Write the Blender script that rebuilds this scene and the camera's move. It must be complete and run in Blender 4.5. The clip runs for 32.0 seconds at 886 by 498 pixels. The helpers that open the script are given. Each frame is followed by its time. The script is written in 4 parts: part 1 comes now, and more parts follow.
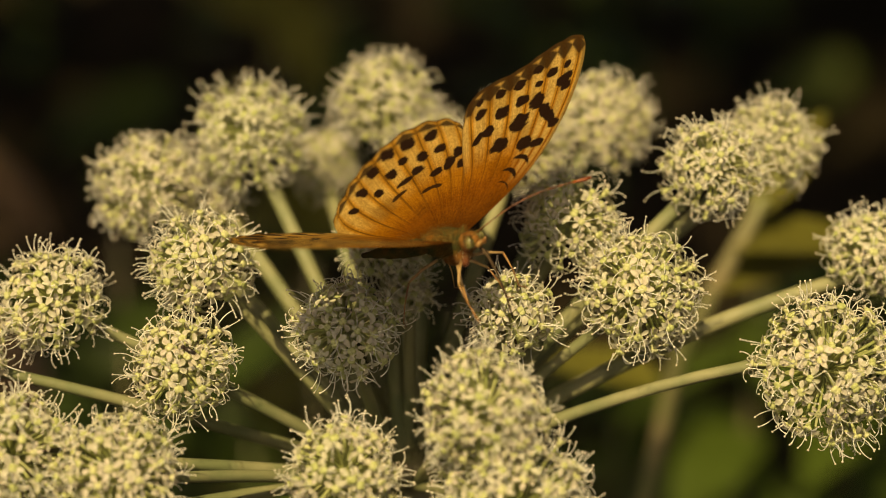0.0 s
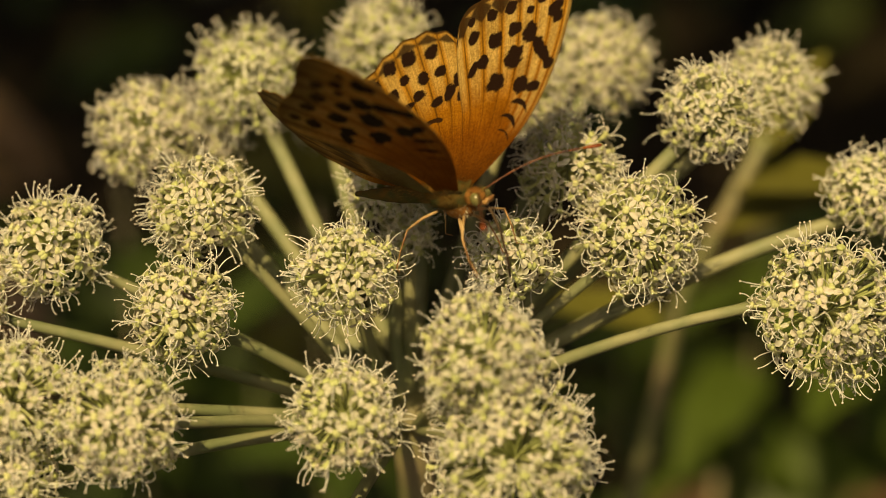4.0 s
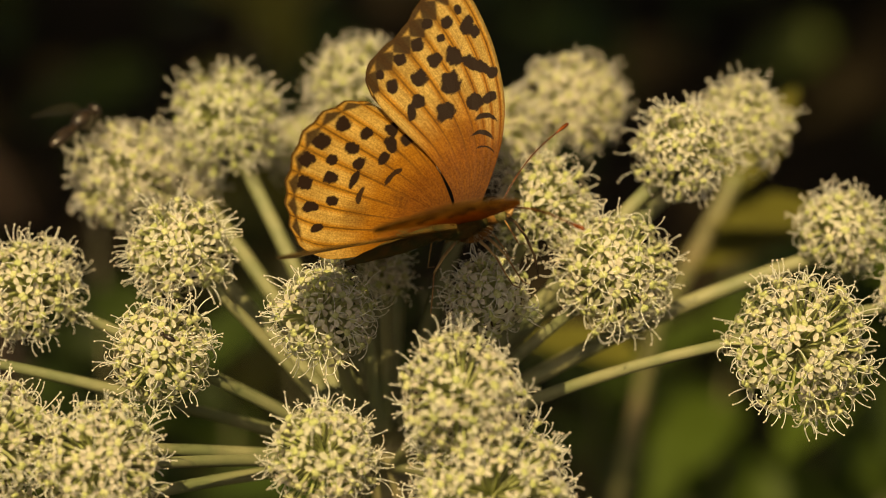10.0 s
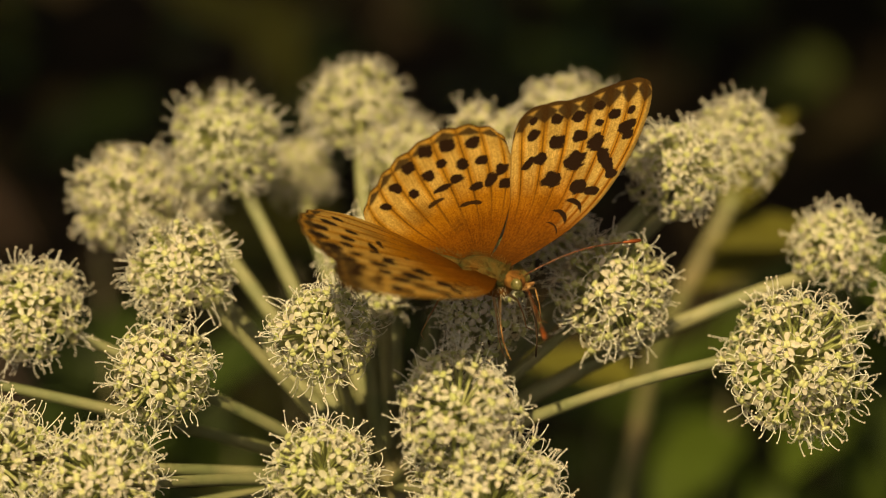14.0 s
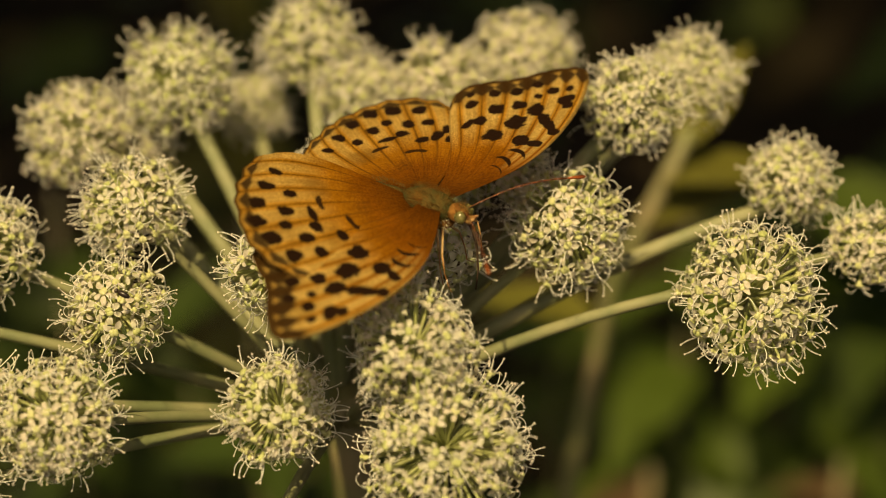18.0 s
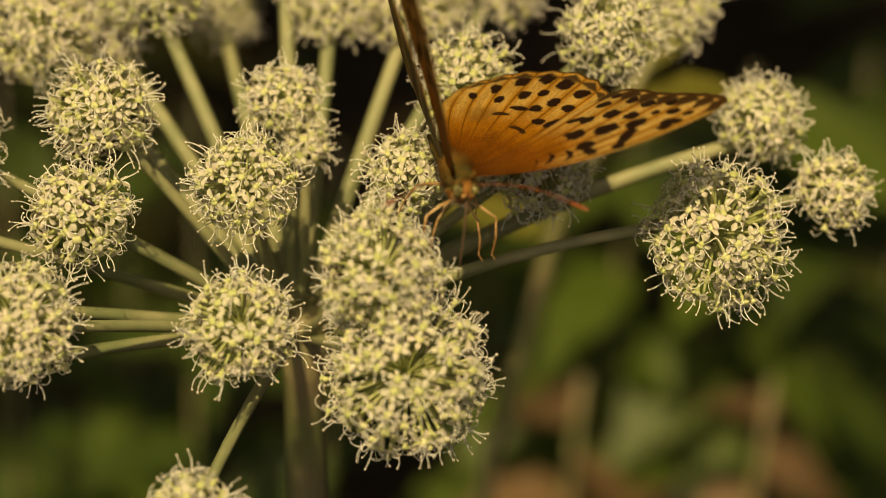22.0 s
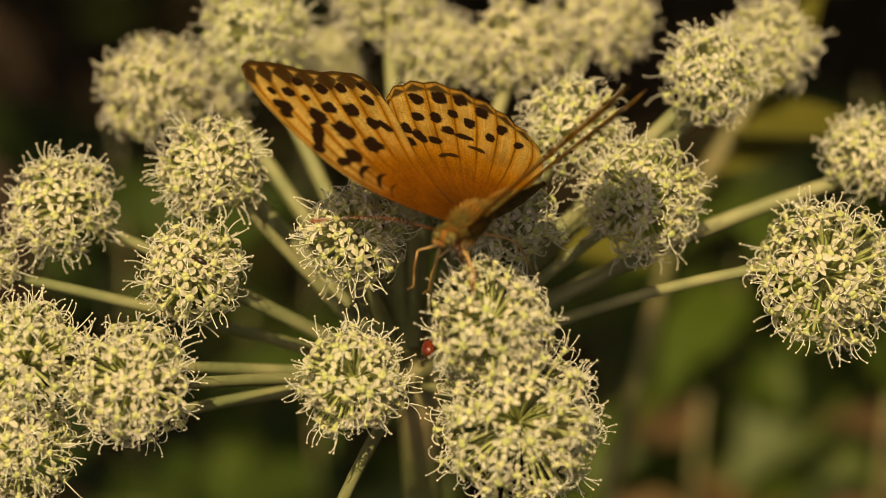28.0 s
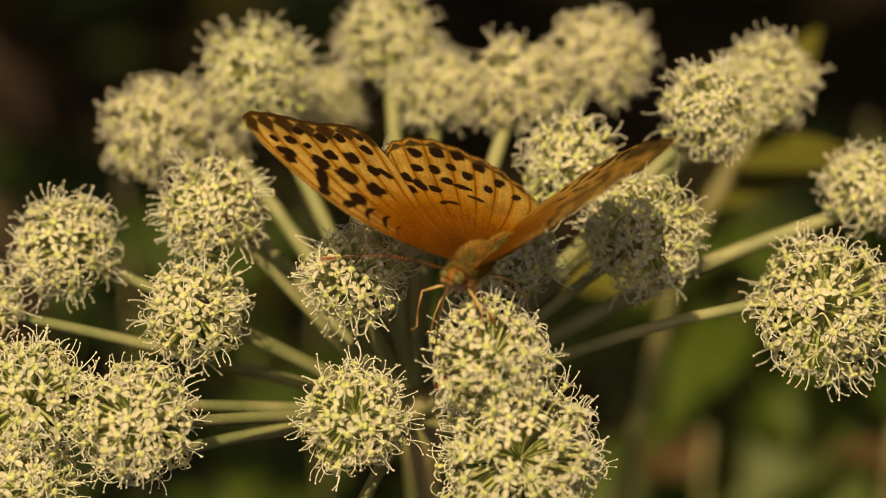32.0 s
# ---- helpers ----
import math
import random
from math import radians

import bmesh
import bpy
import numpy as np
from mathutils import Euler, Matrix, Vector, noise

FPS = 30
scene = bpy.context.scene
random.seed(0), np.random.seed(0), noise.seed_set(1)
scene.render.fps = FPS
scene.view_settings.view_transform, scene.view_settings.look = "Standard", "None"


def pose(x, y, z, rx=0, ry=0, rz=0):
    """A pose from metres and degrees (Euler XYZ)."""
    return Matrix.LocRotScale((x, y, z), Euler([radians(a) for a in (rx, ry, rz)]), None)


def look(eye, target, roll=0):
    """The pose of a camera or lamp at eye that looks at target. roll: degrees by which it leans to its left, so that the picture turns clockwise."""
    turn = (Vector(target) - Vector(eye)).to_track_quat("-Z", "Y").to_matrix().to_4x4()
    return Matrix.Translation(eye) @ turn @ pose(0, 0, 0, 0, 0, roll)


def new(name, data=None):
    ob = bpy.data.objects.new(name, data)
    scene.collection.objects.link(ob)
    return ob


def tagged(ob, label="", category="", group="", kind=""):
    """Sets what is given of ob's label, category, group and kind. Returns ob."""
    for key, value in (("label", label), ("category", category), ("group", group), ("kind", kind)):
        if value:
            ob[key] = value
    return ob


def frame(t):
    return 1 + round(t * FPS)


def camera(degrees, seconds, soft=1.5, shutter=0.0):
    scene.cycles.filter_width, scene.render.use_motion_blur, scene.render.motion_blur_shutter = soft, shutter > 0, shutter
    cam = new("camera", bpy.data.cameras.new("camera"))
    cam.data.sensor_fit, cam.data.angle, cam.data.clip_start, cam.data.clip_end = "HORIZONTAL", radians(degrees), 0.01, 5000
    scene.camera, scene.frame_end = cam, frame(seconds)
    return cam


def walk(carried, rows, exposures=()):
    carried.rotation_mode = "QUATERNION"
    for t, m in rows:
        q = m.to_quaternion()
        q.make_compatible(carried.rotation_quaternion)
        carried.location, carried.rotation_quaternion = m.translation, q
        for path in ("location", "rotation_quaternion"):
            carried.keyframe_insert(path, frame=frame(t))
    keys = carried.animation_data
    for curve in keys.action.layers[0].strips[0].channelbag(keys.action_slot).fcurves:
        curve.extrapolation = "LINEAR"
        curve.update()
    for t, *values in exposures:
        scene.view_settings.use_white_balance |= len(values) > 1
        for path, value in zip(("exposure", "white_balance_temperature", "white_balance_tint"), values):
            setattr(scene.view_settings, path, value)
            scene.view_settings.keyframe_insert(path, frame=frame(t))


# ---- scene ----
# --- camera: a macro lens, its depth of field fixed for the whole clip
cam = camera(20.0, 32.0, soft=0.6, shutter=0.4)
cam.data.dof.use_dof = True
cam.data.dof.focus_distance = 0.3785
cam.data.dof.aperture_fstop = 9.8
walk(cam, [
    (0, pose(0.00560, -0.31723, 1.25801, 56.020, -0.293, 0.213)),
    (0.5, pose(0.00602, -0.31716, 1.25833, 55.852, -0.253, 0.254)),
    (1, pose(0.00624, -0.31765, 1.25867, 55.936, -0.192, 0.180)),
    (1.5, pose(0.00657, -0.31753, 1.25905, 55.845, -0.004, 0.135)),
    (2, pose(0.00657, -0.31759, 1.25863, 55.858, 0.118, 0.214)),
    (2.5, pose(0.00649, -0.31758, 1.25754, 55.534, 0.141, 0.298)),
    (4.5, pose(0.00741, -0.31595, 1.25965, 54.509, 0.163, -0.114)),
    (5, pose(0.00808, -0.31537, 1.26091, 54.475, 0.014, -0.650)),
    (5.5, pose(0.00855, -0.31591, 1.26143, 54.951, -0.008, -0.862)),
    (6, pose(0.00890, -0.31613, 1.26178, 55.147, 0.036, -0.948)),
    (6.5, pose(0.00910, -0.31657, 1.26160, 55.286, 0.102, -0.937)),
    (7, pose(0.00898, -0.31668, 1.26159, 55.218, 0.133, -0.850)),
    (7.5, pose(0.00917, -0.31742, 1.26207, 55.434, 0.197, -0.851)),
    (8, pose(0.00850, -0.31770, 1.26257, 55.533, 0.185, -0.863)),
    (8.5, pose(0.00885, -0.31806, 1.26234, 55.606, 0.265, -0.650)),
    (9, pose(0.00864, -0.31869, 1.26163, 55.542, 0.198, -0.480)),
    (9.5, pose(0.00765, -0.31958, 1.26159, 55.536, 0.166, -0.493)),
    (10, pose(0.00606, -0.31917, 1.26182, 55.349, 0.063, -0.613)),
    (10.5, pose(0.00640, -0.31986, 1.26230, 55.430, 0.191, -0.641)),
    (11, pose(0.00651, -0.32063, 1.26261, 55.621, 0.454, -0.679)),
    (11.5, pose(0.00694, -0.32061, 1.26269, 55.564, 0.520, -0.580)),
    (12, pose(0.00814, -0.32149, 1.26330, 55.639, 0.490, -0.438)),
    (12.5, pose(0.00613, -0.32253, 1.26280, 55.789, 0.285, -0.667)),
    (13, pose(0.00618, -0.32216, 1.26190, 56.016, 0.308, -0.682)),
    (13.5, pose(0.00628, -0.32230, 1.26190, 56.118, 0.419, -0.839)),
    (14, pose(0.00751, -0.32329, 1.26265, 56.040, 0.486, -0.716)),
    (14.5, pose(0.00761, -0.32391, 1.26266, 56.089, 0.506, -0.777)),
    (15, pose(0.00733, -0.32412, 1.26185, 56.032, 0.444, -0.870)),
    (15.5, pose(0.00855, -0.32293, 1.26043, 55.243, 0.417, -1.072)),
    (17.5, pose(0.00775, -0.32274, 1.26022, 54.679, 0.275, -1.881)),
    (18, pose(0.00780, -0.32298, 1.26050, 54.775, 0.189, -1.700)),
    (18.5, pose(0.00692, -0.32346, 1.25977, 54.935, 0.137, -1.575)),
    (19, pose(0.00512, -0.32340, 1.26099, 54.846, -0.093, -1.437)),
    (19.5, pose(0.00483, -0.32404, 1.26245, 55.328, -0.789, -0.518)),
    (20, pose(0.00594, -0.32450, 1.25977, 55.415, -0.987, 0.052)),
    (20.5, pose(0.00644, -0.32378, 1.25972, 55.021, -1.236, -0.154)),
    (21, pose(0.00438, -0.32107, 1.26256, 54.215, -2.368, -0.420)),
    (21.5, pose(0.00468, -0.32068, 1.26353, 53.753, -2.916, -0.322)),
    (22, pose(-0.00028, -0.31607, 1.26516, 51.851, -3.455, -1.423)),
    (22.5, pose(0.00164, -0.31273, 1.26573, 51.470, -2.985, -1.569)),
    (23, pose(-0.00149, -0.31321, 1.26947, 52.499, -2.194, -1.175)),
    (23.5, pose(0.00047, -0.31367, 1.27228, 52.295, -0.931, 0.053)),
    (24, pose(0.00242, -0.31288, 1.27293, 51.905, -0.832, 0.173)),
    (24.5, pose(0.00072, -0.31353, 1.27297, 51.866, -0.901, -0.220)),
    (25, pose(0.00061, -0.31328, 1.27261, 51.804, -0.787, -0.090)),
    (25.5, pose(-0.00060, -0.31371, 1.27214, 51.803, -0.892, -0.228)),
    (27.5, pose(0.00126, -0.31408, 1.27179, 51.709, -0.564, -0.347)),
    (28, pose(0.00162, -0.31405, 1.27287, 51.836, -0.482, -0.213)),
    (28.5, pose(0.00108, -0.31412, 1.27283, 51.910, -0.531, -0.130)),
    (29, pose(0.00146, -0.31415, 1.27298, 52.063, -0.458, -0.127)),
    (29.5, pose(0.00200, -0.31440, 1.27238, 52.297, -0.461, -0.094)),
    (30, pose(0.00218, -0.31418, 1.27277, 52.364, -0.434, -0.201)),
    (30.5, pose(0.00270, -0.31431, 1.27324, 52.497, -0.335, -0.125)),
    (31, pose(0.00237, -0.31438, 1.27357, 52.539, -0.281, -0.193)),
    (31.5, pose(0.00290, -0.31516, 1.27453, 52.534, -0.149, -0.184)),
    (32, pose(0.00281, -0.31583, 1.27521, 52.577, -0.040, -0.303)),
], exposures=[(0, 0.10, 9000, 10), (32, 0.10, 9000, 10)])

# --- sky and sun
SUN_TO = Vector((-0.16, -0.42, 0.9)).normalized()
world = bpy.data.worlds.new("sky")
scene.world = world
world.use_nodes = True
sky = world.node_tree.nodes.new("ShaderNodeTexSky")
sky.sky_type = "NISHITA"
sky.sun_disc = False
sky.air_density, sky.dust_density, sky.ozone_density = 0.6, 7.0, 0.3
sky.sun_elevation = math.asin(SUN_TO.z)
sky.sun_rotation = math.atan2(SUN_TO.x, SUN_TO.y)
background = world.node_tree.nodes["Background"]
background.inputs["Strength"].default_value = 0.066
world.node_tree.links.new(sky.outputs["Color"], background.inputs["Color"])
sun_data = bpy.data.lights.new("sun", "SUN")
sun_data.energy = 4.1
sun_data.angle = radians(0.55)
sun_data.color = (1.0, 0.85, 0.53)
sun = new("sun", sun_data)
sun.matrix_world = look(SUN_TO * 30, (0, 0, 0))


# --- materials
def material(name, rough=0.6, spec=0.3):
    m = bpy.data.materials.new(name)
    m.use_nodes = True
    b = m.node_tree.nodes["Principled BSDF"]
    b.inputs["Roughness"].default_value = rough
    b.inputs["Specular IOR Level"].default_value = spec
    return m, m.node_tree, b


def noise_mix(tree, scale, a, b, detail=4.0, low=0.35, high=0.65, vector=None):
    """A colour that wavers between a and b."""
    n = tree.nodes.new("ShaderNodeTexNoise")
    n.inputs["Scale"].default_value = scale
    n.inputs["Detail"].default_value = detail
    if vector is None:
        c = tree.nodes.new("ShaderNodeTexCoord")
        vector = c.outputs["Object"]
    tree.links.new(vector, n.inputs["Vector"])
    r = tree.nodes.new("ShaderNodeValToRGB")
    r.color_ramp.elements[0].position, r.color_ramp.elements[1].position = low, high
    r.color_ramp.elements[0].color, r.color_ramp.elements[1].color = (*a, 1), (*b, 1)
    tree.links.new(n.outputs["Fac"], r.inputs["Fac"])
    return r.outputs["Color"], n.outputs["Fac"]


def mix(tree, fac, a, b, mode="MIX"):
    m = tree.nodes.new("ShaderNodeMix")
    m.data_type, m.blend_type = "RGBA", mode
    for sock, value in ((m.inputs[0], fac), (m.inputs[6], a), (m.inputs[7], b)):
        if isinstance(value, (int, float)):
            sock.default_value = value
        elif isinstance(value, tuple):
            sock.default_value = (*value, 1)
        else:
            tree.links.new(value, sock)
    return m.outputs[2]


def bump(tree, b, height, strength, distance):
    n = tree.nodes.new("ShaderNodeBump")
    n.inputs["Strength"].default_value, n.inputs["Distance"].default_value = strength, distance
    tree.links.new(height, n.inputs["Height"])
    tree.links.new(n.outputs["Normal"], b.inputs["Normal"])


def translucent(tree, b, colour, share):
    """Lets light through a thin leaf, petal or wing."""
    t = tree.nodes.new("ShaderNodeBsdfTranslucent")
    s = tree.nodes.new("ShaderNodeMixShader")
    s.inputs[0].default_value = share
    tree.links.new(colour, t.inputs["Color"])
    tree.links.new(b.outputs["BSDF"], s.inputs[1])
    tree.links.new(t.outputs["BSDF"], s.inputs[2])
    tree.links.new(s.outputs["Shader"], tree.nodes["Material Output"].inputs["Surface"])


def plain(name, a, b, scale, rough=0.6, spec=0.3, relief=0.0, size=0.0005, through_share=0.0):
    m, tree, p = material(name, rough, spec)
    colour, height = noise_mix(tree, scale, a, b)
    tree.links.new(colour, p.inputs["Base Color"])
    if relief:
        bump(tree, p, height, relief, size)
    if through_share:
        translucent(tree, p, colour, through_share)
    return m


def tinted(name, low, high, fine, rough, share):
    """Floral tissue: every floret a little different, with fine mottling."""
    m, tree, p = material(name, rough, 0.25)
    info = tree.nodes.new("ShaderNodeObjectInfo")
    ramp = tree.nodes.new("ShaderNodeValToRGB")
    ramp.color_ramp.elements[0].color, ramp.color_ramp.elements[1].color = (*low, 1), (*high, 1)
    tree.links.new(info.outputs["Random"], ramp.inputs["Fac"])
    spots, height = noise_mix(tree, 1400, fine, (1, 1, 1))
    colour = mix(tree, 1.0, ramp.outputs["Color"], spots, "MULTIPLY")
    tree.links.new(colour, p.inputs["Base Color"])
    bump(tree, p, height, 0.3, 0.0002)
    translucent(tree, p, colour, share)
    return m


PETAL = tinted("petal", (0.71, 0.72, 0.56), (0.77, 0.72, 0.62), (0.84, 0.81, 0.74), 0.55, 0.35)
DISC = tinted("floret_disc", (0.50, 0.55, 0.25), (0.64, 0.64, 0.38), (0.84, 0.86, 0.66), 0.4, 0.1)
FILAMENT = plain("filament", (0.80, 0.80, 0.70), (0.84, 0.84, 0.76), 300, 0.45, 0.35, through_share=0.2)
ANTHER = plain("anther", (0.70, 0.60, 0.48), (0.84, 0.79, 0.68), 900, 0.7)
PEDICEL = plain("pedicel", (0.46, 0.52, 0.20), (0.62, 0.64, 0.34), 250, 0.5, through_share=0.35)
RAY = plain("ray", (0.16, 0.19, 0.09), (0.28, 0.28, 0.15), 120, 0.55, 0.35, 0.3, 0.0004)
STEM = plain("stem", (0.16, 0.19, 0.07), (0.26, 0.22, 0.12), 60, 0.5, 0.35, 0.3, 0.0008)
CHITIN = plain("dark_chitin", (0.012, 0.010, 0.008), (0.04, 0.025, 0.015), 900, 0.3, 0.5)
LEG = plain("leg", (0.20, 0.09, 0.03), (0.42, 0.24, 0.09), 700, 0.4, 0.4)
THIGH = plain("thigh", (0.36, 0.22, 0.09), (0.54, 0.37, 0.18), 700, 0.5, 0.3)
ANTENNA = plain("antenna", (0.05, 0.018, 0.008), (0.20, 0.055, 0.012), 900, 0.4, 0.4)
CLUB = plain("antenna_club", (0.022, 0.010, 0.007), (0.30, 0.07, 0.012), 350, 0.4, 0.4)
EYE = plain("eye", (0.08, 0.07, 0.02), (0.24, 0.22, 0.08), 1500, 0.2, 0.6)
FUR = plain("fur", (0.045, 0.05, 0.016), (0.11, 0.06, 0.014), 500, 0.85, 0.1, 0.5, 0.0004)
HAIR = plain("hair", (0.10, 0.10, 0.03), (0.28, 0.12, 0.022), 400, 0.7, 0.2)
PALE_HAIR = plain("pale_hair", (0.36, 0.32, 0.22), (0.55, 0.50, 0.36), 400, 0.7, 0.2)
BELLY = plain("belly", (0.14, 0.055, 0.014), (0.28, 0.13, 0.035), 600, 0.85, 0.1, 0.5, 0.0004)
RED_SHELL = plain("red_shell", (0.10, 0.014, 0.007), (0.16, 0.024, 0.01), 800, 0.2, 0.6)
GAUZE, _t, _p = material("gauze_wing", 0.2, 0.5)
_p.inputs["Base Color"].default_value = (0.06, 0.05, 0.035, 1)
_p.inputs["Alpha"].default_value = 0.2


def leaf_material(name, a, b, share=0.35):
    m, tree, p = material(name, 0.5, 0.3)
    geo = tree.nodes.new("ShaderNodeNewGeometry")
    ramp = tree.nodes.new("ShaderNodeValToRGB")
    ramp.color_ramp.elements[0].color, ramp.color_ramp.elements[1].color = (*a, 1), (*b, 1)
    tree.links.new(geo.outputs["Random Per Island"], ramp.inputs["Fac"])
    spots, height = noise_mix(tree, 45, (0.7, 0.7, 0.6), (1, 1, 1))
    colour = mix(tree, 1.0, ramp.outputs["Color"], spots, "MULTIPLY")
    tree.links.new(colour, p.inputs["Base Color"])
    bump(tree, p, height, 0.3, 0.002)
    translucent(tree, p, colour, share)
    return m


LEAF = leaf_material("leaf", (0.032, 0.062, 0.012), (0.085, 0.120, 0.022))
LEAF_BRIGHT = leaf_material("fresh_leaf", (0.060, 0.105, 0.016), (0.130, 0.175, 0.030))
LEAF_YELLOW = leaf_material("yellowing_leaf", (0.14, 0.15, 0.03), (0.26, 0.22, 0.05))
LEAF_CROWN = leaf_material("crown_leaf", (0.03, 0.06, 0.015), (0.06, 0.10, 0.02), 0.15)
BARK = plain("bark", (0.05, 0.035, 0.022), (0.13, 0.10, 0.07), 18, 0.9, 0.1, 0.8, 0.02)
TWIG = plain("twig", (0.06, 0.04, 0.025), (0.14, 0.09, 0.05), 40, 0.85, 0.1)
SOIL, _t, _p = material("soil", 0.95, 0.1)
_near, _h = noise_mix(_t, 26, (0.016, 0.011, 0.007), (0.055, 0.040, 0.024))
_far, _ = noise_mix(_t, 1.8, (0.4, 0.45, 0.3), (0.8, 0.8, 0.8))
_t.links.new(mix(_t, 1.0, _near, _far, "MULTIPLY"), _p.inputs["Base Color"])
bump(_t, _p, _h, 0.8, 0.02)


def wing_material(name, stops, glow, dark=(0.026, 0.011, 0.005), pale=(0.95, 0.70, 0.25)):
    """Scaled wing membrane: 'mark' holds the dark pigment and the forewing's painted shade line,
    'reach' runs from the root to the rim, 'lane' the pale scales between the veins."""
    m, tree, p = material(name, 0.5, 0.14)
    mark, reach = tree.nodes.new("ShaderNodeAttribute"), tree.nodes.new("ShaderNodeAttribute")
    mark.attribute_name, reach.attribute_name = "mark", "reach"
    ramp = tree.nodes.new("ShaderNodeValToRGB")
    e = ramp.color_ramp.elements
    e[0].position, e[1].position = stops[0][0], stops[-1][0]
    e[0].color, e[1].color = (*stops[0][1], 1), (*stops[-1][1], 1)
    for where, colour in stops[1:-1]:
        e.new(where).color = (*colour, 1)
    tree.links.new(reach.outputs["Fac"], ramp.inputs["Fac"])
    blotch, _ = noise_mix(tree, 220, (0.74, 0.70, 0.60), (1.0, 1.0, 1.0))
    grain, height = noise_mix(tree, 3200, (0.70, 0.64, 0.58), (1.0, 1.0, 1.0), 2.0)
    streak = tree.nodes.new("ShaderNodeAttribute")
    streak.attribute_name = "streak"
    combed = mix(tree, streak.outputs["Fac"], (0.62, 0.55, 0.48), (1.0, 1.0, 1.0))
    lane = tree.nodes.new("ShaderNodeAttribute")
    lane.attribute_name = "lane"
    ramp_out = mix(tree, 1.0, mix(tree, lane.outputs["Fac"], ramp.outputs["Color"], pale), combed, "MULTIPLY")
    ground = mix(tree, 1.0, mix(tree, 1.0, ramp_out, blotch, "MULTIPLY"), grain, "MULTIPLY")
    colour = mix(tree, mark.outputs["Fac"], ground, dark)
    tree.links.new(colour, p.inputs["Base Color"])
    bump(tree, p, height, 0.6, 0.00012)
    translucent(tree, p, colour, glow)
    return m


WING_TOP = wing_material("wing_upperside", [(0.05, (0.22, 0.075, 0.008)), (0.32, (0.44, 0.155, 0.014)), (0.52, (0.66, 0.29, 0.03)), (0.75, (0.86, 0.43, 0.05)), (1.0, (0.82, 0.44, 0.07))], 0.5)
WING_FORE_UNDER = wing_material("forewing_underside", [(0.05, (0.50, 0.17, 0.02)), (0.5, (0.72, 0.29, 0.04)), (0.8, (0.66, 0.36, 0.09)), (1.0, (0.30, 0.18, 0.06))], 0.68)
WING_HIND_UNDER = wing_material("hindwing_underside", [(0.05, (0.24, 0.22, 0.10)), (0.46, (0.20, 0.17, 0.07)), (0.53, (0.52, 0.42, 0.22)), (0.59, (0.20, 0.12, 0.045)), (0.74, (0.22, 0.12, 0.04)), (0.80, (0.46, 0.31, 0.13)), (0.88, (0.22, 0.12, 0.04)), (1.0, (0.26, 0.14, 0.05))], 0.45, (0.05, 0.032, 0.018))


# --- mesh helpers
def part(name, bm, mat, parent, label=""):
    me = bpy.data.meshes.new(name)
    bm.to_mesh(me)
    bm.free()
    for m in mat if isinstance(mat, (list, tuple)) else (mat,):
        me.materials.append(m)
    me.shade_smooth()
    ob = new(name, me)
    ob.parent = parent
    if label:
        tagged(ob, label)
    return ob


def thing(name, m, label, category, group="", kind=""):
    ob = new(name)
    ob.empty_display_size = 0.01
    ob.matrix_world = m
    return tagged(ob, label, category, group, kind)


def tube(bm, points, radii, sides=8, index=0, cap=True):
    """A tapered tube along points."""
    rings, n = [], len(points)
    points = [Vector(p) for p in points]
    side = None
    for i, p in enumerate(points):
        d = (points[min(i + 1, n - 1)] - points[max(i - 1, 0)]).normalized()
        if side is None:
            side = d.orthogonal().normalized()
        side = (side - d * side.dot(d)).normalized()
        up = d.cross(side)
        r = radii[i] if isinstance(radii, (list, tuple)) else radii
        rings.append([bm.verts.new(p + (side * math.cos(a) + up * math.sin(a)) * r)
                      for a in (2 * math.pi * k / sides for k in range(sides))])
    for a, b in zip(rings, rings[1:]):
        for k in range(sides):
            f = bm.faces.new((a[k], a[(k + 1) % sides], b[(k + 1) % sides], b[k]))
            f.material_index = index
    if cap:
        bm.faces.new(rings[0][::-1]).material_index = index
        bm.faces.new(rings[-1]).material_index = index


def blob(bm, centre, size, turn=None, index=0, u=10, v=7):
    m = Matrix.Translation(centre) @ (turn or Matrix()) @ Matrix.Diagonal((*size, 1))
    made = bmesh.ops.create_uvsphere(bm, u_segments=u, v_segments=v, radius=1, matrix=m)
    for f in {f for x in made["verts"] for f in x.link_faces}:
        f.material_index = index


def bent(a, b, sag, n=8):
    """Points from a to b, with a bow of sag metres upwards."""
    a, b = Vector(a), Vector(b)
    return [a.lerp(b, i / n) + Vector((0, 0, sag * 4 * (i / n) * (1 - i / n))) for i in range(n + 1)]


def upright(normal):
    return Vector(normal).to_track_quat("Z", "Y").to_matrix().to_4x4()


# --- ground
def build_ground():
    bm = bmesh.new()
    steps = [-250, -60, -20, -8, -5, -4, -3.2, -2.6, -2.1, -1.7, -1.3, -1, -0.7, -0.4, -0.1]
    steps = steps + [0.2 + 0.15 * i for i in range(24)] + [4.2, 5, 6.5, 9, 20, 60, 250]
    grid = [[bm.verts.new((x, y, noise.noise((x * 1.7, y * 1.7, 3.0)) * (0.05 if abs(x) + abs(y) < 12 else 0)))
             for x in steps] for y in steps]
    for r0, r1 in zip(grid, grid[1:]):
        for i in range(len(steps) - 1):
            bm.faces.new((r0[i], r0[i + 1], r1[i + 1], r1[i]))
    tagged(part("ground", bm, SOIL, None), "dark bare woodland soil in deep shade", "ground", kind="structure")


build_ground()


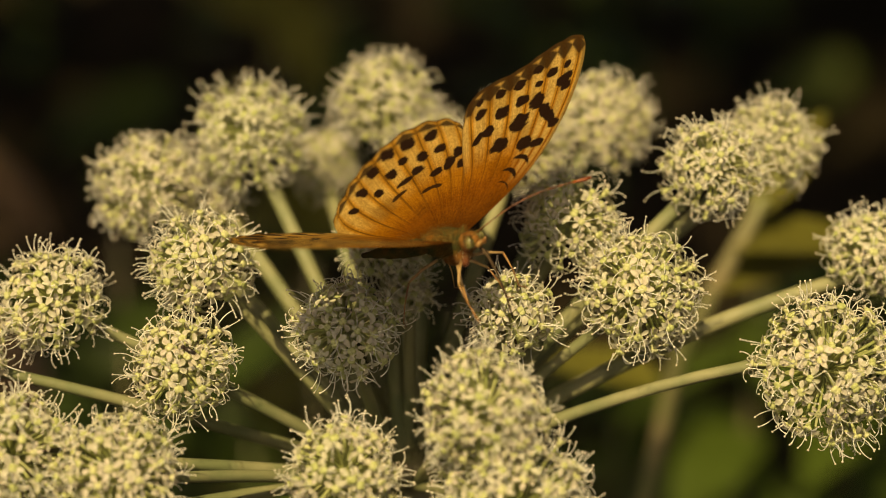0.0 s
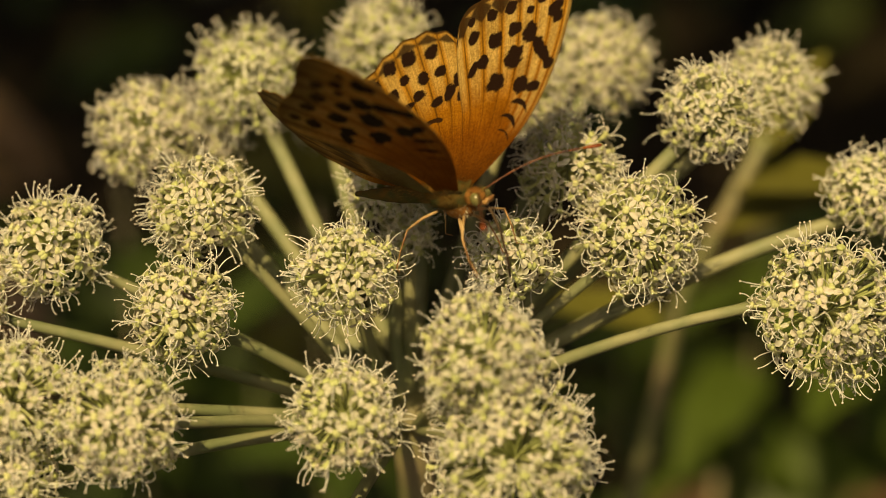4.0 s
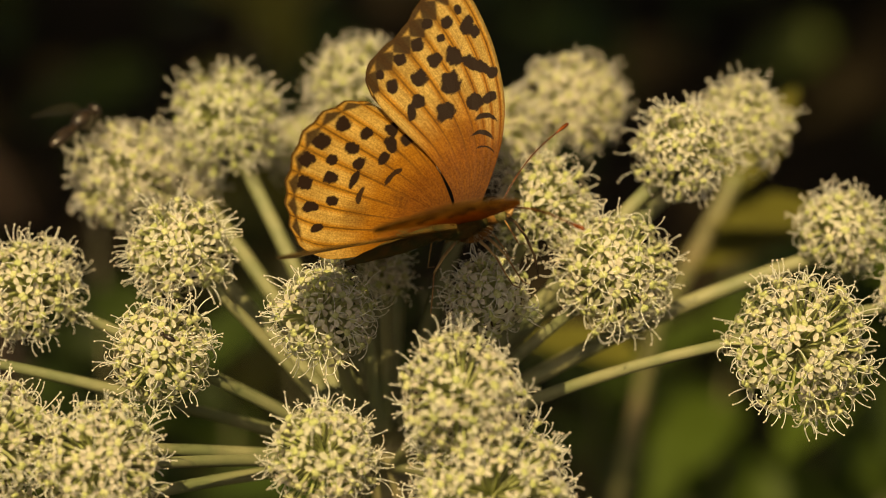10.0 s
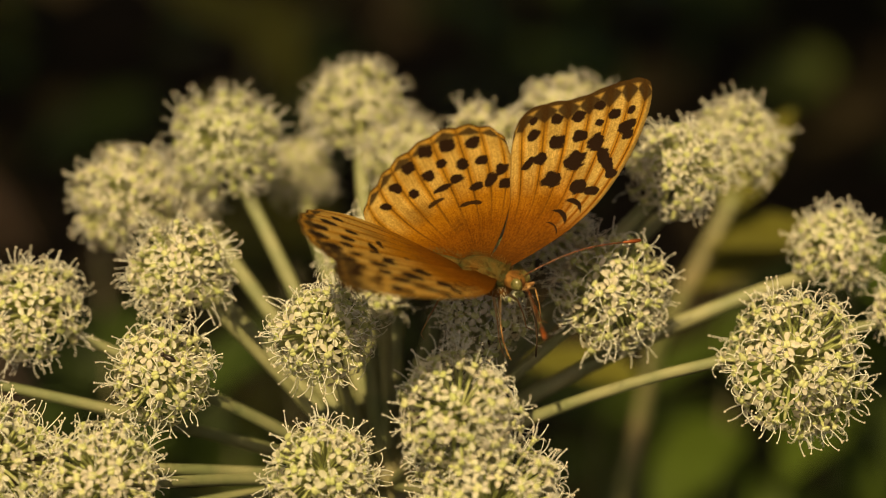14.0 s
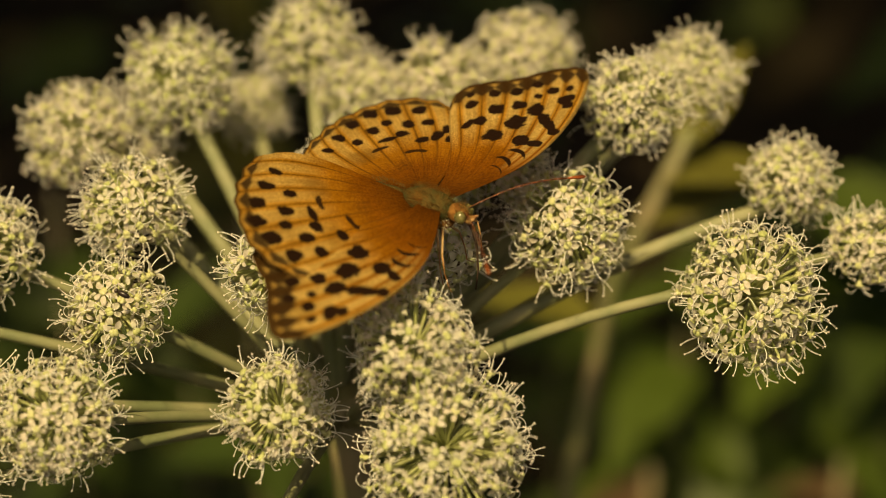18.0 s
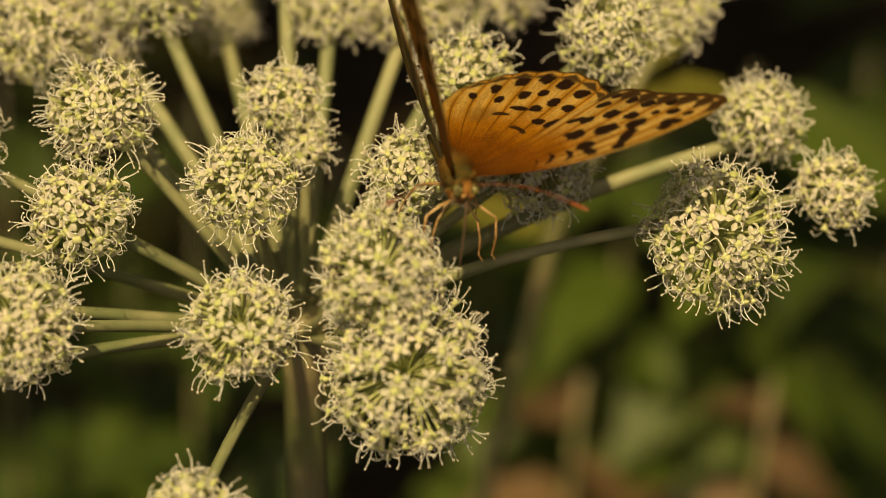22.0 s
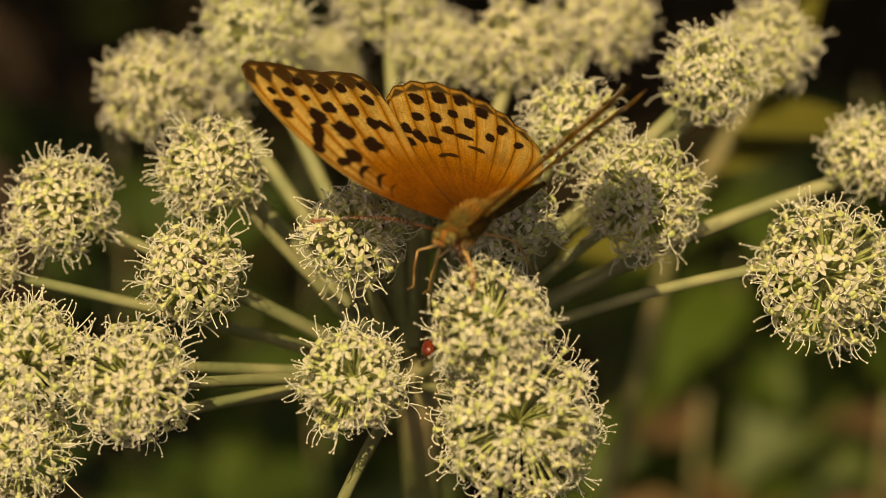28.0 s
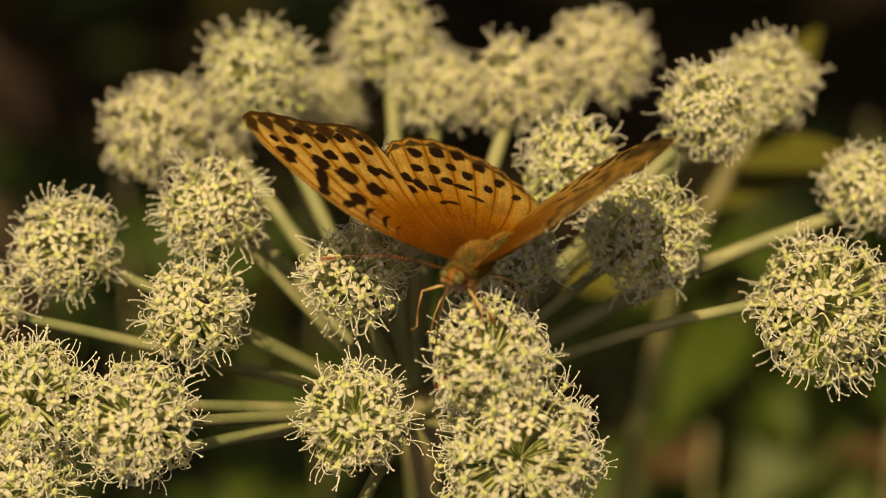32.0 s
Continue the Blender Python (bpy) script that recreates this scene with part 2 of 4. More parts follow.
def leaf_into(bm, m, length, width, index=0, teeth=0):
    """A folded, pointed leaf along +y of m, its tip bending down."""
    n = 5
    mids, lefts, rights = [], [], []
    for i in range(n + 1):
        f = i / n
        w = width * 0.5 * math.sin(math.pi * min(1, 0.08 + 0.92 * f) ** 0.8) * (1 + (0.12 if i % 2 else -0.05) * (1 if teeth else 0))
        if i == n:
            w = 0.0005
        z = -0.25 * length * f * f
        mids.append(bm.verts.new(m @ Vector((0, length * f, z))))
        lefts.append(bm.verts.new(m @ Vector((-w, length * f - 0.1 * w, z + 0.25 * w))))
        rights.append(bm.verts.new(m @ Vector((w, length * f - 0.1 * w, z + 0.25 * w))))
    for i in range(n):
        bm.faces.new((mids[i], mids[i + 1], lefts[i + 1], lefts[i])).material_index = index
        bm.faces.new((rights[i], rights[i + 1], mids[i + 1], mids[i])).material_index = index


# --- a tree out of view, added so that its crown shades the undergrowth
def build_tree():
    rng = random.Random(5)
    tree = thing("unseen_shade_tree", pose(1.4, 3.4, 0), "unseen broad-leaved tree added so that its dense crown shades the ground", "tree")
    bm = bmesh.new()
    tube(bm, [(0, 0, -0.05), (0.02, 0, 0.8), (-0.03, -0.05, 1.8), (-0.1, -0.2, 3.0)], [0.17, 0.13, 0.11, 0.08], 14)
    part("trunk", bm, BARK, tree)
    ends = []
    for i in range(7):
        a = math.pi * (0.75 + 0.9 * i / 6)
        reach_out = 2.2 + 1.4 * rng.random()
        end = Vector((math.cos(a) * reach_out - 0.6, math.sin(a) * reach_out * 0.9 - 0.8, 2.9 + 0.5 * rng.random()))
        bm = bmesh.new()
        tube(bm, bent((-0.05, -0.1, 2.2 + 0.1 * i), end, 0.15), [0.05 - 0.005 * k for k in range(9)], 8)
        part("limb", bm, BARK, tree)
        ends.append(end)
    bm = bmesh.new()
    toward = SUN_TO / SUN_TO.z
    # leaves fill the added sun block, except along the flower's own sun ray
    for i in range(5200):
        p = Vector((rng.uniform(-4.6, 2.4), rng.uniform(-4.3, 0.9), rng.uniform(2.6, 3.7) - 1.0 * rng.random() ** 3 * 0.2))
        w = Vector((p.x + 1.4, p.y + 3.4, p.z))
        clear = w - (Vector((0, 0, 1.03)) + toward * (w.z - 1.03))
        if clear.length < 0.26 or w.y < -0.72 + 0.15 * noise.noise((w.x * 2, w.z * 2, 0)) - 0.467 * (w.z - 3.0):
            continue
        leaf_into(bm, Matrix.Translation(p) @ Euler((rng.uniform(-0.6, 0.6), rng.uniform(-0.6, 0.6), rng.uniform(0, 6.3))).to_matrix().to_4x4(),
                  rng.uniform(0.14, 0.24), rng.uniform(0.09, 0.15))
    part("crown", bm, LEAF_CROWN, tree, "dense green crown of many broad leaves")


build_tree()


# --- undergrowth, far out of focus
def leafy_herb(x, y, height, leaves, length, mat, seed, lean=0.0, label="shaded green herb with pointed leaves"):
    rng = random.Random(seed)
    herb = thing("leafy_herb", pose(x, y, 0), label, "plant", "undergrowth herbs")
    bm = bmesh.new()
    top = (lean * height, 0.05 * height, height)
    pts = bent((0, 0, -0.02), top, 0.02)
    tube(bm, pts, [0.0014 - 0.00006 * i for i in range(9)], 6)
    part("stem", bm, STEM, herb)
    for i in range(leaves):
        f = 0.55 + 0.45 * i / leaves
        base = Vector((0, 0, -0.02)).lerp(Vector(top), f)
        m = Matrix.Translation(base) @ Euler((rng.uniform(-0.5, 0.5), rng.uniform(-0.4, 0.4), i * 2.4 + rng.random())).to_matrix().to_4x4()
        bm = bmesh.new()
        leaf_into(bm, m, length * rng.uniform(0.7, 1.2), length * rng.uniform(0.35, 0.55), teeth=1)
        part("leaf", bm, mat, herb)
    return herb


def build_undergrowth():
    rng = random.Random(11)
    bm = bmesh.new()
    for i in range(2600):
        x, y = rng.uniform(-1.6, 1.8), rng.uniform(0.35, 3.4)
        if noise.noise((x * 2.2, y * 2.2, 7.0)) < -0.02:
            continue
        h = rng.uniform(0.02, 0.30) * (0.6 + 0.8 * noise.noise((x * 1.5, y * 1.5, 1.0)))
        leaf_into(bm, Matrix.Translation((x, y, max(h, 0.02))) @ Euler((rng.uniform(-0.5, 0.7), rng.uniform(-0.5, 0.5), rng.uniform(0, 6.3))).to_matrix().to_4x4(),
                  rng.uniform(0.05, 0.11), rng.uniform(0.03, 0.06))
    tagged(part("undergrowth", bm, LEAF, None), "low dark green woodland undergrowth", "undergrowth", kind="stuff")


build_undergrowth()

DRY = leaf_material("dry_leaf", (0.12, 0.075, 0.04), (0.26, 0.17, 0.09), 0.2)
for hx, hy, top, count, size, kind_of_leaf, seed in (
        (0.100, 0.26, 0.835, 26, 0.060, LEAF_BRIGHT, 1), (0.135, 0.27, 0.845, 26, 0.060, LEAF_BRIGHT, 2), (0.175, 0.29, 0.84, 26, 0.060, LEAF, 13),
        (0.065, 0.31, 0.79, 24, 0.055, LEAF_BRIGHT, 3), (0.235, 0.42, 0.90, 24, 0.070, LEAF, 4), (-0.055, 0.27, 0.765, 22, 0.055, LEAF_BRIGHT, 5),
        (-0.100, 0.28, 0.765, 22, 0.055, LEAF, 6), (-0.02, 0.30, 0.75, 22, 0.055, LEAF_BRIGHT, 7), (-0.03, 0.20, 0.875, 20, 0.040, LEAF, 14),
        (-0.085, 0.22, 0.87, 18, 0.040, LEAF, 15), (0.01, 0.23, 0.84, 20, 0.045, LEAF, 16)):
    leafy_herb(hx, hy, top, count, size, kind_of_leaf, seed)
leafy_herb(-0.07, 0.62, 0.76, 18, 0.070, LEAF_YELLOW, 8, 0.0, "shaded herb with yellowing pointed leaves")
for hx, hy, top, count, size, seed in ((0.140, 0.20, 0.785, 22, 0.045, 9), (0.085, 0.21, 0.775, 22, 0.045, 10), (0.115, 0.19, 0.755, 22, 0.045, 17), (-0.19, 0.50, 0.78, 14, 0.055, 12)):
    leafy_herb(hx, hy, top, count, size, DRY, seed, 0.0, "withered herb with brown curled leaves")


def build_neighbour():
    stalk = thing("neighbour_stalk", pose(0.03, 0.15, 0), "thick green stalk of a neighbouring plant with yellow-green leaves", "plant")
    bm = bmesh.new()
    tube(bm, [(0, 0, -0.02), (0.0, -0.01, 0.5), (0.016, -0.03, 0.857), (0.027, -0.03, 0.938), (0.042, -0.03, 0.977)], [0.006, 0.0036, 0.0021, 0.0019, 0.0014], 12)
    part("stem", bm, STEM, stalk)
    for x, y, z, length, turn, tilt in ((0.033, -0.03, 0.954, 0.032, -75, 0.35), (0.041, -0.03, 0.974, 0.028, -35, 0.6), (0.037, -0.03, 0.965, 0.032, -100, 0.3), (0.022, -0.03, 0.928, 0.03, 70, 0.2)):
        bm = bmesh.new()
        m = Matrix.Translation((x, y, z)) @ Matrix.Rotation(radians(turn), 4, "Z") @ Matrix.Rotation(tilt, 4, "X")
        leaf_into(bm, m, length, length * 0.45)
        part("leaf", bm, LEAF_YELLOW, stalk)


build_neighbour()



# --- the flowering umbel
HUB = Vector((0.0, 0.0, 1.0))
PLANT = thing("umbel_plant", pose(0, 0, 0), "tall wild umbel with creamy greenish-white ball-shaped flower heads", "plant")


def floret_mesh(seed):
    """One floret, 3 mm across: five narrow petals with curled tips, a domed yellow-green disc, long curling stamens."""
    rng = random.Random(seed)
    bm = bmesh.new()
    mm = 0.001
    tube(bm, [(0, 0, -0.0009), (0, 0, -0.0002), (0, 0, 0.0001)], [0.00026, 0.00048, 0.0004], 6, 1)
    for k in (-1, 1):
        blob(bm, (0.24 * k * mm, 0, 0.22 * mm), (0.46 * mm, 0.62 * mm, 0.34 * mm), None, 1, 8, 5)
    first = rng.uniform(0, 6.3)
    droop = rng.uniform(-0.35, 0.55)
    for i in range(5):
        a = first + i * 2 * math.pi / 5 + rng.uniform(-0.2, 0.2)
        turn = Matrix.Rotation(a, 4, "Z") @ Matrix.Rotation(droop + rng.uniform(-0.35, 0.35), 4, "Y") @ Matrix.Rotation(rng.uniform(-0.3, 0.3), 4, "X")
        size = rng.uniform(0.85, 1.2)
        curl = rng.uniform(-0.45, 0.35)
        rows = []
        for f, w, z in ((0.42, 0.10, 0.0), (0.80, 0.28, 0.08), (1.20, 0.40, 0.10), (1.56, 0.30, 0.10 + 0.5 * curl), (1.74, 0.07, curl)):
            rows.append([bm.verts.new(turn @ Vector((f * size * mm, s * w * size * mm, (z + abs(s) * 0.2 * w / 0.4) * mm))) for s in (-1, 0, 1)])
        for r0, r1 in zip(rows, rows[1:]):
            for j in (0, 1):
                bm.faces.new((r0[j], r0[j + 1], r1[j + 1], r1[j])).material_index = 0
        if rng.random() < (0.74 if seed % 3 else 0.38):
            b = a + 0.63
            out, side = Vector((math.cos(b), math.sin(b), 0)), Vector((-math.sin(b), math.cos(b), 0))
            length, curl, lift = rng.uniform(2.1, 3.7), rng.uniform(0.8, 3.8), rng.uniform(0.5, 1.4)
            p, pts = out * 0.45 * mm + Vector((0, 0, 0.05 * mm)), []
            swerve, bend = rng.uniform(-0.7, 0.7), rng.choice((1, 1, 1, -0.4))
            for j in range(9):
                pts.append(p.copy())
                e = lift - bend * curl * (j / 8) ** 1.5
                p = p + (out * math.cos(e) + side * swerve * j / 8 + Vector((0, 0, math.sin(e)))) * (length / 8 * mm)
            tube(bm, pts, [0.075 * mm] * 6 + [0.07 * mm, 0.06 * mm, 0.05 * mm], 4, 2, False)
            blob(bm, pts[-1], (0.18 * mm, 0.15 * mm, 0.14 * mm), Matrix.Rotation(rng.uniform(0, 3), 4, "Z"), 3, 6, 4)
    me = bpy.data.meshes.new("floret")
    bm.to_mesh(me)
    bm.free()
    for m in (PETAL, DISC, FILAMENT, ANTHER):
        me.materials.append(m)
    me.shade_smooth()
    return me


FLORETS = [floret_mesh(i) for i in range(24)]


def ball_points(count, rng):
    """Evenly spread directions on a ball, slightly jittered."""
    out = []
    for i in range(count):
        z = 1 - 2 * (i + 0.5) / count
        r, a = math.sqrt(max(0, 1 - z * z)), i * 2.399963 + rng.uniform(-0.12, 0.12)
        d = Vector((r * math.cos(a), r * math.sin(a), z)) + Vector((rng.uniform(-1, 1), rng.uniform(-1, 1), rng.uniform(-1, 1))) * 0.09
        out.append(d.normalized())
    return out


def add_umbellet(x, y, z, radius, single, seed):
    rng = random.Random(seed + 900)
    centre = HUB + Vector((x, y, z)) * 0.001
    axis = ((centre - HUB).normalized() + Vector((0, -0.25, 1.1))).normalized()
    reach_out = (radius - 2.2) * 0.001
    facing = (upright(axis) @ Matrix.Rotation(rng.uniform(0, 6.3), 4, "Z")).to_3x3()
    spots = [(facing @ d, reach_out * rng.uniform(0.80, 1.08)) for d in ball_points(int(0.95 * radius * radius), rng) if d.z > -0.68 and (d.z < 0.965 or rng.random() < 0.4)]
    bm = bmesh.new()
    blob(bm, (0, 0, 0), (0.0013, 0.0013, 0.0013), None, 0, 7, 5)
    for d, r in spots:
        tube(bm, [(0, 0, 0), d * r * 0.5 + Vector((0, 0, 0.0003)), d * (r - 0.0005)], [0.00034, 0.00028, 0.00026], 4, 0, False)
    head = part("umbellet", bm, PEDICEL, PLANT)
    head.location = centre
    if single:
        for d, r in spots:
            f = new("floret", rng.choice(FLORETS))
            f.parent = head
            f.matrix_basis = Matrix.Translation(d * r) @ upright(d) @ Matrix.Rotation(rng.uniform(0, 6.3), 4, "Z") @ Matrix.Scale(rng.uniform(0.88, 1.15), 4)
    else:
        bm = bmesh.new()
        for d, r in spots:
            before = len(bm.verts)
            bm.from_mesh(rng.choice(FLORETS))
            bm.verts.ensure_lookup_table()
            m = Matrix.Translation(d * r) @ upright(d) @ Matrix.Rotation(rng.uniform(0, 6.3), 4, "Z")
            for v in bm.verts[before:]:
                v.co = m @ v.co
        tagged(part("flower_mass", bm, (PETAL, DISC, FILAMENT, ANTHER), head), kind="stuff")
    bm = bmesh.new()
    near_side, far_side = 50 < x < 75 and y < 0, 70 < x < 80      # two long rays that arch more than the rest
    tip = centre - axis * 0.0012 + Vector((0, 0, 0.004 if near_side else -0.003 if far_side else 0.0))
    start = HUB + Vector((x, y, 0)).normalized() * 0.003
    if x > 80:
        start = HUB + Vector((0.051, -0.0091, 0.0286))     # this one forks from its neighbour's ray
    arch = 0.0038 if near_side else 0.0040 if far_side else 0.0025 if z < 20 else 0.001
    pts = bent(start, tip, arch, 10)
    tube(bm, pts, [(1.0 - 0.022 * i) * (0.00155 if y > 10 else 0.0011) for i in range(11)], 9)
    part("ray", bm, RAY, PLANT)


NEAR_HEADS = [
    (-33.8, -12.8, 31.0, 9.7), (-55.3, 2.4, 32.0, 10.4), (-32.0, 4.6, 38.0, 10.0), (0.4, 7.1, 31.0, 5.4),
    (73.9, 16.3, 33.0, 8.7), (63.6, -11.5, 30.0, 12.9), (25.3, 13.3, 40.0, 9.6), (36.1, 1.3, 35.0, 11.1),
    (-9.0, -9.9, 36.0, 9.7), (-3.7, 12.7, 36.0, 7.7), (16.0, -4.1, 35.0, 8.4), (11.6, -33.0, 38.0, 10.8),
    (15.9, -38.8, 24.0, 14.1), (-8.5, -32.9, 27.0, 9.7), (-41.3, -34.1, 27.0, 10.9), (-57.5, -29.5, 27.0, 11.5),
    (-14.4, -58.4, 13.0, 8.0), (-58.8, -37.9, 17.0, 10.1), (-68.1, -6.0, 27.0, 8.4)]
FAR_HEADS = [
    (-43.5, 34.3, 33.0, 10.5), (-33.5, 42.1, 27.0, 7.3), (-27.0, 41.0, 39.0, 11.2), (-15.7, 57.2, 23.0, 8.6),
    (-4.7, 52.3, 39.0, 10.2), (48.1, 21.5, 45.0, 9.7), (60.0, 39.3, 39.0, 9.6), (32.2, 52.5, 35.0, 10.4),
    (17.6, 43.7, 35.0, 10.2), (84.0, 2.6, 29.0, 8.1), (3.8, 45.1, 33.0, 9.2)]
for number, row in enumerate(NEAR_HEADS):
    add_umbellet(*row, True, 20 + number)
for number, row in enumerate(FAR_HEADS):
    add_umbellet(*row, False, 60 + number)
bm = bmesh.new()
tube(bm, [HUB + Vector((0, 0, 0.003)), HUB + Vector((0.001, 0.002, -0.012)), HUB + Vector((0.006, 0.01, -0.12)), (0.02, 0.05, 0.5), (0.0, 0.06, -0.02)],
     [0.0042, 0.0034, 0.0036, 0.005, 0.008], 14)
part("stem", bm, STEM, PLANT)


# --- the butterfly (its own space: x to its right, y ahead, z up; millimetres)
BUTTERFLY = thing("butterfly", pose(0, 0, 1.05), "orange fritillary butterfly with black-spotted wings on the flower heads", "butterfly")

# dark marks on the wings, in millimetres from the hinge: outwards, ahead, half length, half width, turn in degrees
FORE_MARKS = [(26.0, -5.0, 0.8, 0.6, 20), (27.2, -1.3, 0.95, 1.0, 0), (28.3, 2.0, 1.1, 1.05, 0), (31.0, 4.4, 0.85, 0.95, 0), (30.1, 7.4, 1.0, 0.85, 0), (31.4, 9.6, 0.8, 0.5, 0),
              (23.4, -3.7, 1.05, 0.9, 0), (23.0, 0.6, 1.2, 1.15, 0), (24.8, 3.7, 1.05, 1.05, 0), (24.3, 6.8, 1.5, 1.15, 10), (27.9, 5.8, 0.6, 0.65, 0),
              (28.3, 10.2, 1.5, 1.0, 15), (27.0, 10.9, 1.0, 0.7, 0), (19.4, -0.7, 1.2, 1.0, 30), (18.1, -2.2, 1.4, 0.65, 15), (16.2, 2.7, 1.4, 1.4, 0), (20.3, 4.9, 1.65, 1.4, 0),
              (22.3, 8.8, 1.5, 0.85, -25), (20.9, 10.1, 1.2, 0.9, -40), (19.4, 11.4, 0.9, 0.8, 0), (15.9, 7.4, 1.3, 1.15, 0), (15.8, 9.7, 0.8, 1.0, 0)]
FORE_BARS = [(12.9, 8.2, 0.42, 1.6, 22), (10.5, 6.9, 0.38, 1.6, 30), (8.2, 6.6, 0.14, 1.4, 35)]
HIND_MARKS = [(23.2, -7.8, 1.2, 1.15, -15), (22.4, -12.0, 1.35, 1.25, -28), (20.8, -15.3, 1.2, 1.15, -36), (17.5, -17.1, 1.4, 1.0, -45), (13.3, -17.8, 1.3, 0.8, -55), (9.5, -18.2, 1.0, 0.6, -65),
              (19.6, -5.1, 0.95, 0.9, -15), (18.6, -8.1, 1.15, 1.0, -23), (18.6, -11.7, 0.9, 0.85, -32), (15.9, -13.0, 1.05, 0.95, -39), (12.2, -14.2, 1.0, 0.7, -49),
              (15.8, -2.3, 1.5, 0.85, -5), (14.3, -4.3, 0.8, 1.0, -18), (15.6, -8.1, 0.85, 1.1, -27), (13.7, -9.7, 0.6, 1.5, -36), (15.2, 0.2, 1.0, 0.9, 0), (18.0, -1.2, 1.1, 0.9, 0)]
HIND_BARS = [(10.8, -4.1, 0.42, 1.8, -14), (10.6, -10.0, 0.45, 1.5, -45)]
# the outlines: leading edge, trailing edge, and the margin from the rear corner to the tip
FORE_LEAD = [(-0.6, 2.6), (4.9, 7.0), (9.8, 10.0), (15.6, 12.0), (22.9, 12.9), (29.7, 12.6), (34.6, 11.6), (37.3, 10.2)]
FORE_TRAIL = [(-0.6, -1.0), (4.0, -0.4), (10.0, -1.8), (15.0, -4.0), (19.5, -6.0), (23.6, -7.4)]
FORE_MARGIN = [(23.6, -7.4), (26.4, -7.4), (28.6, -6.0), (30.0, -3.6), (31.2, -0.6), (32.8, 1.8), (35.2, 4.4), (37.2, 7.3), (37.8, 9.0), (37.3, 10.2)]
HIND_LEAD = [(0.0, 2.2), (7.0, 2.6), (14.0, 1.8), (19.5, 0.0), (24.4, -2.8)]
HIND_TRAIL = [(-0.8, -1.6), (0.2, -7.0), (1.6, -13.5), (4.0, -18.5), (7.4, -21.4)]
HIND_MARGIN = [(7.4, -21.4), (10.5, -22.1), (14.0, -21.6), (17.2, -20.8), (20.0, -19.3), (22.4, -17.4), (24.6, -15.4), (26.2, -12.6), (26.9, -9.4), (26.6, -6.2), (25.8, -4.3), (24.4, -2.8)]
FORE_CELLS = [(26.0, -5.0), (27.2, -1.3), (28.3, 2.0), (31.0, 4.4), (33.0, 7.2), (35.0, 9.2)]
HIND_CELLS = [(9.5, -19.5), (13.5, -19.2), (17.6, -18.2), (20.9, -16.0), (22.9, -12.4), (23.6, -8.0), (23.0, -4.2)]


def soft_step(a, b, x):
    f = np.clip((x - a) / (b - a), 0, 1)
    return f * f * (3 - 2 * f)


def flowing(points, f):
    """A smooth curve through points, at the fractions f of its length."""
    p = np.array(points, float)
    p = np.concatenate([[2 * p[0] - p[1]], p, [2 * p[-1] - p[-2]]])
    fine = []
    for a, b, c, d in zip(p, p[1:], p[2:], p[3:]):
        t = np.linspace(0, 1, 24, endpoint=False)[:, None]
        fine.append(0.5 * (2 * b + (c - a) * t + (2 * a - 5 * b + 4 * c - d) * t ** 2 + (3 * b - 3 * c + d - a) * t ** 3))
    fine = np.concatenate(fine + [p[-2:-1]])
    along = np.concatenate([[0], np.cumsum(np.hypot(*np.diff(fine, axis=0).T))])
    return np.stack([np.interp(f * along[-1], along, fine[:, k]) for k in (0, 1)], -1)


def marks_at(x, y, marks, grow=1.0, bow=0.0):
    ragged = 0.09 * np.sin(x * 1.9 + 2 * np.sin(y * 1.5)) + 0.07 * np.sin(y * 3.3 + x * 1.3) + 0.05 * np.sin(x * 5.1 - y * 4.3)
    ragged = ragged + np.random.default_rng(4).normal(0, 0.04, x.shape)
    mark = np.zeros_like(x)
    for sx, sy, a, b, turn in marks:
        c, s = math.cos(radians(turn)), math.sin(radians(turn))
        dx, dy = x - sx, y - sy
        along, across = dx * c + dy * s, dy * c - dx * s
        along = along + bow * (across * across - 0.5 * b * b)
        # a squarish oval
        d = ((np.abs(along) / (a * grow)) ** 2.6 + (np.abs(across) / (b * grow)) ** 2.6) ** (1 / 2.6) + ragged
        mark = np.maximum(mark, 1 - soft_step(0.88, 1.1, d))
    return mark


